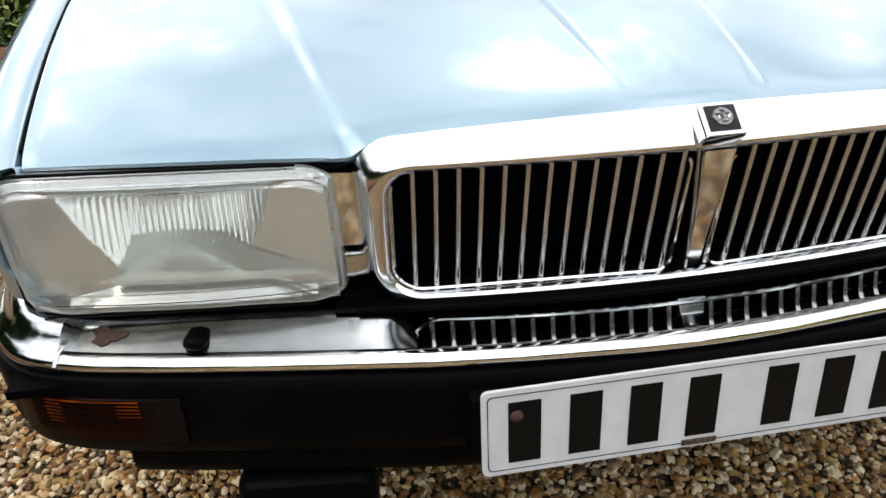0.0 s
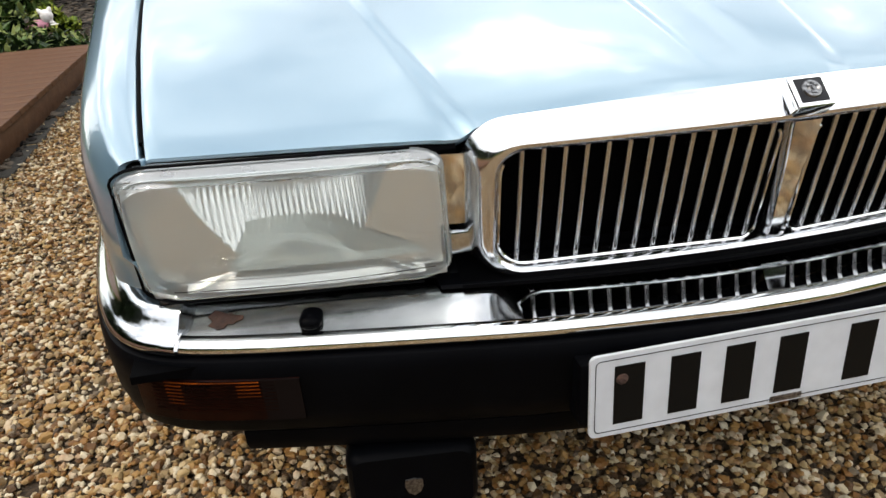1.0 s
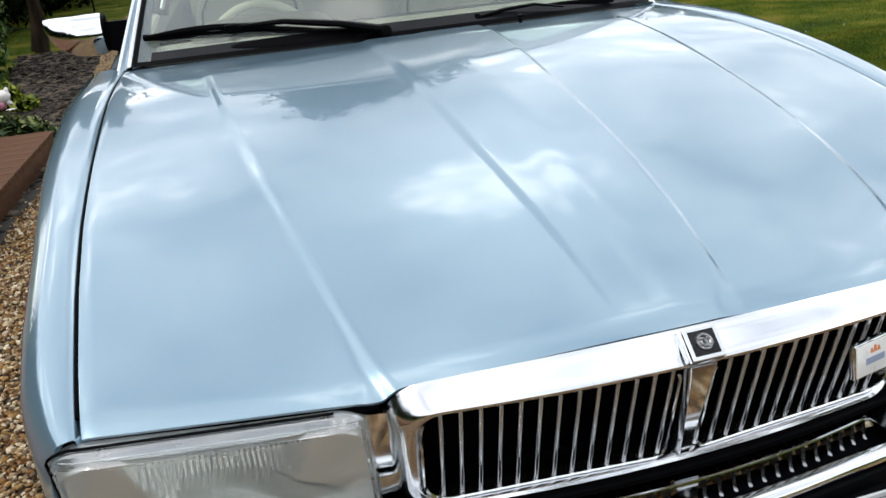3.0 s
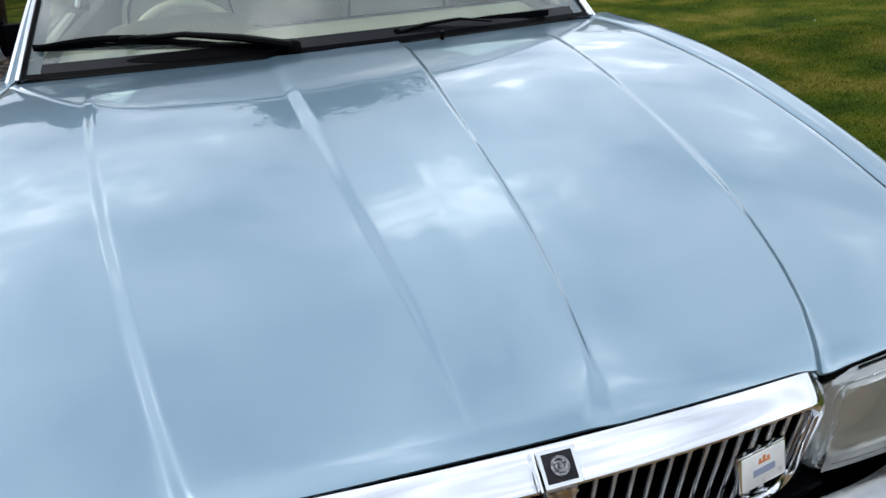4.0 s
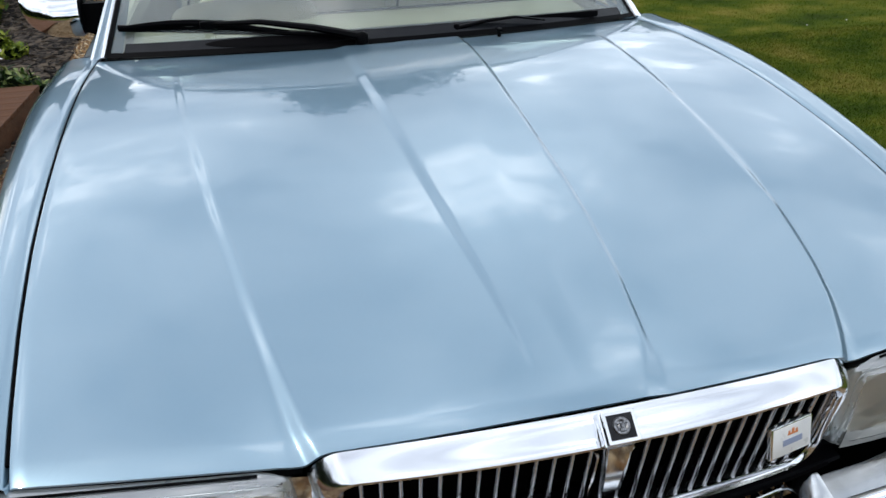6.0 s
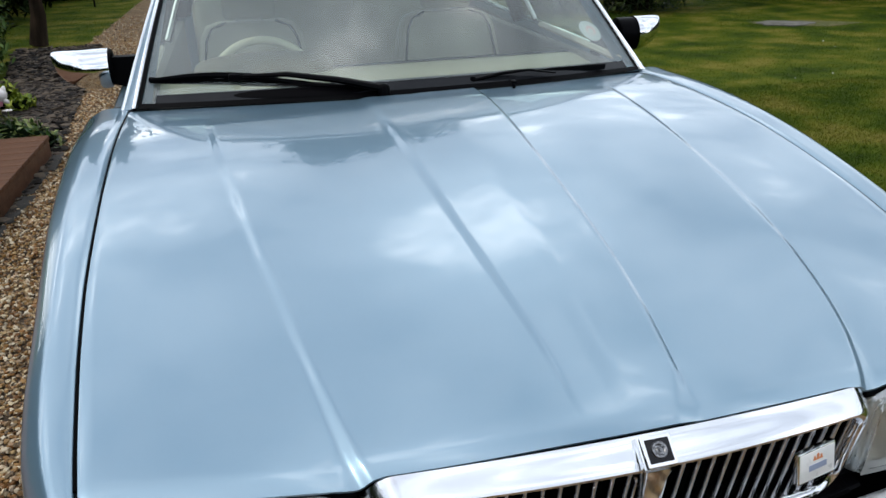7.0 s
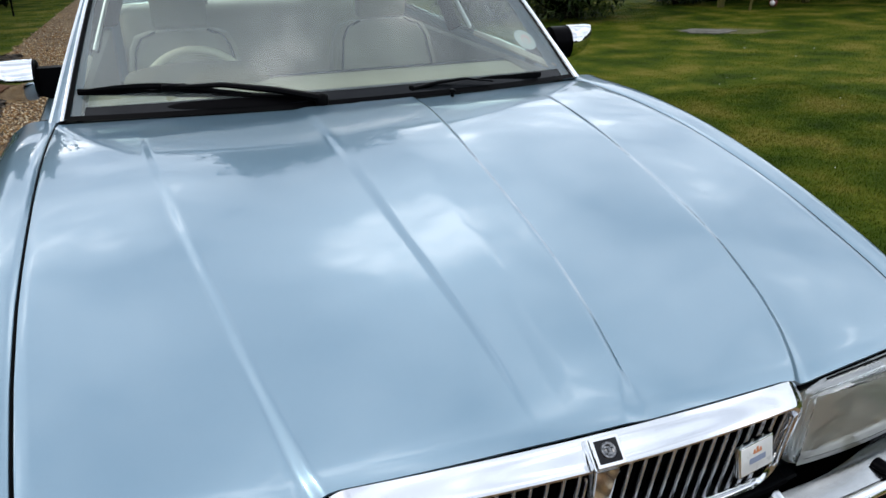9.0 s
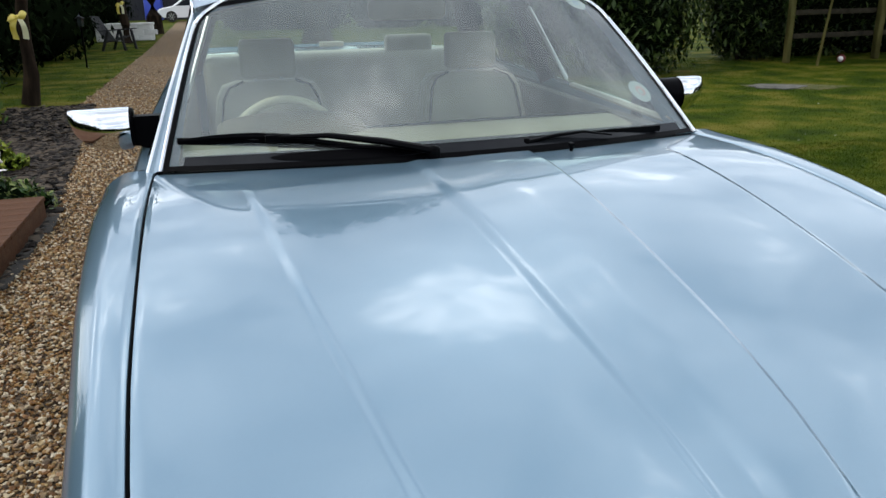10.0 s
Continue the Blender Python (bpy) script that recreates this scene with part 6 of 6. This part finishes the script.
wall = thing("garden_wall", "low limewashed block wall behind the chair", "wall")
part("wall_core", box(-4.55, -2.72, 27.9, 28.25, 0, 0.50, 0.02), LIMEWASH, wall)
blockm = mesh_of("block", *box(-0.215, 0.215, -0.015, 0.015, -0.08, 0.08, 0.012, 2), LIMEWASH)
for r in range(3):
    for c in range(4):
        part("block", blockm, LIMEWASH, wall, at=Matrix.Translation((-4.30 + 0.43 * c + 0.2 * (r % 2), 27.892, 0.10 + 0.17 * r)))
part("coping", box(-4.58, -2.69, 27.86, 28.29, 0.50, 0.58, 0.025, 3), LIMEWASH, wall)


def white_car():
    t = thing("parked_car", "white hatchback car parked across the drive's end", "car", at=Matrix.Translation((-1.95, 50.5, 0)))
    prof = [(-2.05, 0.35), (-2.1, 0.62), (-1.95, 0.78), (-1.2, 0.92), (-0.55, 1.36), (0.2, 1.45), (1.0, 1.40), (1.75, 1.0), (2.05, 0.92), (2.08, 0.4), (1.6, 0.26), (-1.7, 0.26)]
    part("body", capped([[(x * k, y, 0.26 + (z - 0.26) * q) for x, z in prof] for y, k, q in ((-0.88, 0.97, 0.95), (-0.80, 1.0, 1.0), (0.80, 1.0, 1.0), (0.88, 0.97, 0.95))]), CAR_WHITE, t, angle=25)
    part("side_window", capped([[(x, y, z) for x, z in ((-1.0, 0.93), (-0.5, 1.29), (0.2, 1.36), (0.95, 1.31), (1.4, 1.03), (1.3, 0.95))] for y in (-0.89, -0.872)], flip=True), DARK_GLASS, t, smooth=False)
    for x in (-1.3, 1.3):
        w = part("wheel", moved(lathe([(0.2, -0.1), (0.31, -0.1), (0.33, -0.05), (0.33, 0.05), (0.31, 0.1), (0.2, 0.1)], 24), Matrix.Translation((x, -0.80, 0.33)) @ Matrix.Rotation(radians(90), 4, "X")), TYRE, t)
        spokes = [moved(box(-0.02, 0.02, 0.03, 0.21, -0.01, 0.01), Matrix.Translation((x, -0.905, 0.33)) @ Matrix.Rotation(radians(90), 4, "X") @ Matrix.Rotation(a, 4, "Z")) for a in np.linspace(0, 6.283, 8)[:-1]]
        part("rim", joined(*spokes), ALLOY, w, smooth=False)
    part("door_gap", box(0.05, 0.06, -0.893, -0.88, 0.4, 0.95), BLACK, t, smooth=False)


white_car()
barn = thing("barn", "dark boarded outbuilding beyond the drive", "building", kind="structure")
part("barn_wall", box(-7.5, 7.5, 56.0, 56.3, 0, 3.6), BARN, barn, smooth=False)
part("tarpaulin", box(-5.1, -4.05, 54.0, 55.9, 0.0, 1.75, 0.1), BLUE_SHEET, barn)
part("barn_roof", capped([[(x, y, z) for y, z in ((55.6, 3.5), (59.5, 6.0), (59.5, 6.2), (55.5, 3.7))] for x in (-7.9, 7.9)]), BARN, barn, smooth=False)
part("barn_end", joined(box(-7.5, -7.2, 56.3, 59.5, 0, 3.8), box(7.2, 7.5, 56.3, 59.5, 0, 3.8)), BARN, barn, smooth=False)


def conifers(name, label, x0, y0, x1, y1, n, h, seed, leaves):
    rr = random.Random(seed)
    t = thing(name, label, "trees", kind="stuff")
    blobs = []
    for i in range(n):
        f = (i + 0.5) / n
        x, y = x0 + (x1 - x0) * f + rr.uniform(-0.6, 0.6), y0 + (y1 - y0) * f + rr.uniform(-0.6, 0.6)
        hh = h * rr.uniform(0.8, 1.15)
        for k in range(4):
            w = 1.5 * (1 - 0.2 * k) * rr.uniform(0.9, 1.2)
            blobs.append((x + rr.uniform(-0.4, 0.4), y, hh * (0.14 + 0.25 * k), w, w, hh * 0.19))
    cores("shade_core", blobs, CORE, t, 0.85)
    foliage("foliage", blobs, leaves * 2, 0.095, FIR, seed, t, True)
    part("trunks", joined(*[tube([(b[0], b[1], 0), (b[0], b[1], b[2])], 0.12, 6) for b in blobs[::4]]), BARK, t)


conifers("conifer_hedge", "dark overgrown conifer screen", -5.4, 11.5, -6.6, 31, 9, 5.5, 51, 18000)
conifers("conifer_hedge", "dark overgrown conifer screen", -7.2, 31.5, -5.9, 37, 4, 6.0, 52, 8000)

# tall trees beyond the car, seen mirrored in the bonnet
tree("tall_tree", "tall broad-leaved tree beyond the drive", 2.2, 23.0, 9.0, -0.2, 0.38, [(2.3, 23, 11.1, 2.4, 2.0, 2.6), (4.4, 23, 11.0, 1.9, 1.8, 2.2), (1.0, 23, 10.9, 1.1, 1.4, 2.0), (1.6, 23, 13.3, 1.4, 1.3, 1.3), (3.3, 23, 12.8, 1.2, 1.2, 1.1), (0.6, 23, 12.3, 0.6, 0.7, 0.7)], 40000, 0.105, 61, "tall trees", 5.5)
tree("tall_tree", "tall broad-leaved tree behind the hedge", -5.4, 22.5, 6.5, 0.2, 0.35, [(-5.7, 22.5, 7.8, 0.75, 1.0, 2.1), (-6.6, 22.5, 6.2, 1.4, 1.6, 1.8), (-5.2, 22.5, 6.4, 0.6, 0.8, 1.2)], 20000, 0.15, 62, "tall trees")
# the next two are unseen, added so the right-hand flutes mirror something dark
tree("tall_tree", "unseen tall tree added across the lawn as a dark reflection", 24.0, 12.5, 4.0, 0.3, 0.36, [(24, 12.5, 4.8, 3.0, 3.0, 3.0), (26.0, 9.5, 4.4, 2.8, 2.8, 2.8)], 26000, 0.19, 64, "tall trees")
tree("tall_tree", "unseen tall tree added behind the lawn hedge as a dark reflection", 21.5, 6.0, 3.8, -0.2, 0.36, [(21.5, 6.0, 3.8, 3.2, 3.6, 2.2), (21.8, 10.0, 3.6, 2.6, 2.8, 2.2), (21.6, 1.4, 3.6, 2.8, 3.2, 2.3), (21.5, 5.0, 5.2, 2.2, 2.4, 1.1)], 26000, 0.19, 65, "tall trees")
conifers("conifer_hedge", "dark conifers beyond the lawn", -0.5, 34.0, 14, 31, 8, 5.5, 53, 14000)

# ---------------------------------------------------------------- right: laurels, fence, drain cover
shrub("laurel_bush", "large glossy dark green laurel bush", [(5.9, 11.0, 0.9, 1.0, 0.9, 1.0), (5.6, 11.2, 1.5, 1.2, 1.0, 1.2), (5.95, 11.3, 1.8, 1.0, 0.9, 1.0), (4.6, 11.6, 1.4, 1.1, 1.0, 1.5)], 30000, 0.058, LEAF, 71, True)
shrub("laurel_bush", "spreading laurel bush before the fence", [(8.95, 12.3, 0.8, 0.80, 0.7, 0.85), (9.15, 12.6, 1.7, 1.0, 0.9, 1.1), (10.3, 12.6, 1.4, 1.2, 0.6, 1.3), (9.6, 12.9, 2.0, 1.4, 0.8, 0.9)], 28000, 0.058, LEAF, 72, True)
shrub("laurel_bush", "shaded laurel hedge behind the fence", [(11.0, 12.6, 1.3, 1.6, 0.8, 1.5), (13.0, 12.6, 1.4, 1.6, 0.8, 1.6), (15.0, 12.0, 1.4, 1.6, 1.0, 1.7), (12.0, 13.0, 2.1, 2.4, 1.0, 0.9), (10.3, 12.5, 0.35, 1.2, 0.5, 0.5), (12.2, 12.5, 0.35, 1.3, 0.5, 0.5), (14.2, 12.4, 0.35, 1.3, 0.5, 0.5)], 18000, 0.065, LEAF, 73, True)
shrub("laurel_bush", "distant laurel hedge across the lawn", [(16.5, 9.0, 1.4, 1.6, 1.6, 1.7), (17.5, 6.0, 1.4, 1.6, 1.8, 1.7), (18.0, 2.5, 1.4, 1.6, 2.0, 1.7), (18.0, -1.5, 1.4, 1.6, 2.0, 1.7)], 9000, 0.1, LEAF, 74)
# out-of-view crown added above the fence to keep sky light off it
tree("shade_tree", "unseen broad-leaved tree added to shade the fence", 11.5, 13.9, 2.6, -0.5, 0.17, [(10.4, 11.4, 2.7, 1.6, 1.5, 0.4), (8.7, 11.4, 2.65, 1.1, 1.3, 0.35), (12.6, 11.6, 2.7, 1.8, 1.6, 0.4)], 14000, 0.12, 63)
fence = thing("fence", "mossy post-and-rail garden fence", "fence")
for x, y, h, r in ((9.09, 11.25, 2.4, 0.048), (10.97, 11.2, 1.5, 0.055), (13.0, 11.2, 1.5, 0.055), (15.2, 11.2, 1.5, 0.055)):
    part("post", box(x - r, x + r, y - r, y + r, 0, h, 0.012), POST_WOOD, fence)
for z in (0.45, 0.85, 1.25):
    part("rail", box(9.1, 15.2, 11.27, 11.32, z - 0.045, z + 0.045, 0.008), RAIL_WOOD, fence)
sap = thing("sapling", "thin bare young stem before the fence", "sapling", at=Matrix.Translation((9.15, 10.55, 0)))
part("trunk", tube([(0, 0, 0), (0.12, 0, 0.9), (0.35, 0, 2.4)], [0.026, 0.02, 0.014], 8), POST_WOOD, sap)
ball_t = thing("ball", "faded red and white ball below the fence", "ball", at=Matrix.Translation((9.86, 10.8, 0.073)))
part("skin", (lambda q: ([tuple(p * 0.075) for p in q[0]], [tuple(f) for f in q[1]]))(ico(3)), BALL_RED, ball_t)
part("panel", (lambda q: ([tuple(p * 0.052 + np.array([-0.03, -0.022, 0.0])) for p in q[0]], [tuple(f) for f in q[1]]))(ico(3)), CERAMIC, ball_t)
drain = thing("drain_cover", "grey concrete drain cover sunk in the lawn", "drain cover", at=Matrix.Translation((6.68, 8.45, 0)) @ Matrix.Rotation(radians(-28), 4, "Z") @ Matrix.Scale(0.86, 4))
worn = [(0.40 * math.cos(a) * (1 + 0.13 * math.sin(3 * a + 1) + 0.09 * math.sin(7 * a)), 0.30 * math.sin(a) * (1 + 0.12 * math.sin(4 * a) + 0.08 * math.sin(9 * a + 2))) for a in np.linspace(0, 2 * math.pi, 40, endpoint=False)]
bare = [(0.30 + 0.75 * math.cos(a) * (1 + 0.16 * math.sin(3 * a) + 0.1 * math.sin(8 * a)), 0.05 + 0.36 * math.sin(a) * (1 + 0.15 * math.sin(5 * a + 1))) for a in np.linspace(0, 2 * math.pi, 48, endpoint=False)]
part("bare_earth", ([(0, 0, -0.0055)] + [(x, y, -0.0085) for x, y in bare], [(0, k + 1, (k + 1) % 48 + 1) for k in range(48)]), DRY_EARTH, drain, "worn dry earth round the cover")
part("slab", capped([[(x * k, y * k, z) for x, y in worn] for z, k in ((-0.01, 1.0), (0.004, 1.0), (0.008, 0.96))]), CONCRETE, drain)
part("lid", box(-0.20, 0.20, -0.15, 0.15, 0.004, 0.012, 0.003), CONCRETE, drain)

# hedges that close the garden, out of view; also dark surroundings for the chrome to mirror
shrub("garden_hedge", "unseen green hedge closing the garden", [(x, -15 + 1.2 * math.sin(x), 1.9 + 0.4 * math.sin(2.3 * x), 2.2, 1.2, 2.4) for x in np.linspace(-16, 20, 13)], 14000, 0.15, LEAF, 81, True)
shrub("garden_hedge", "long green hedge beyond the deck", [(-8.6 + 0.6 * math.sin(y), y, 1.9 + 0.4 * math.sin(1.7 * y), 1.3, 1.9, 2.7) for y in np.linspace(-12, 6.5, 9)], 16000, 0.12, LEAF, 82, True)
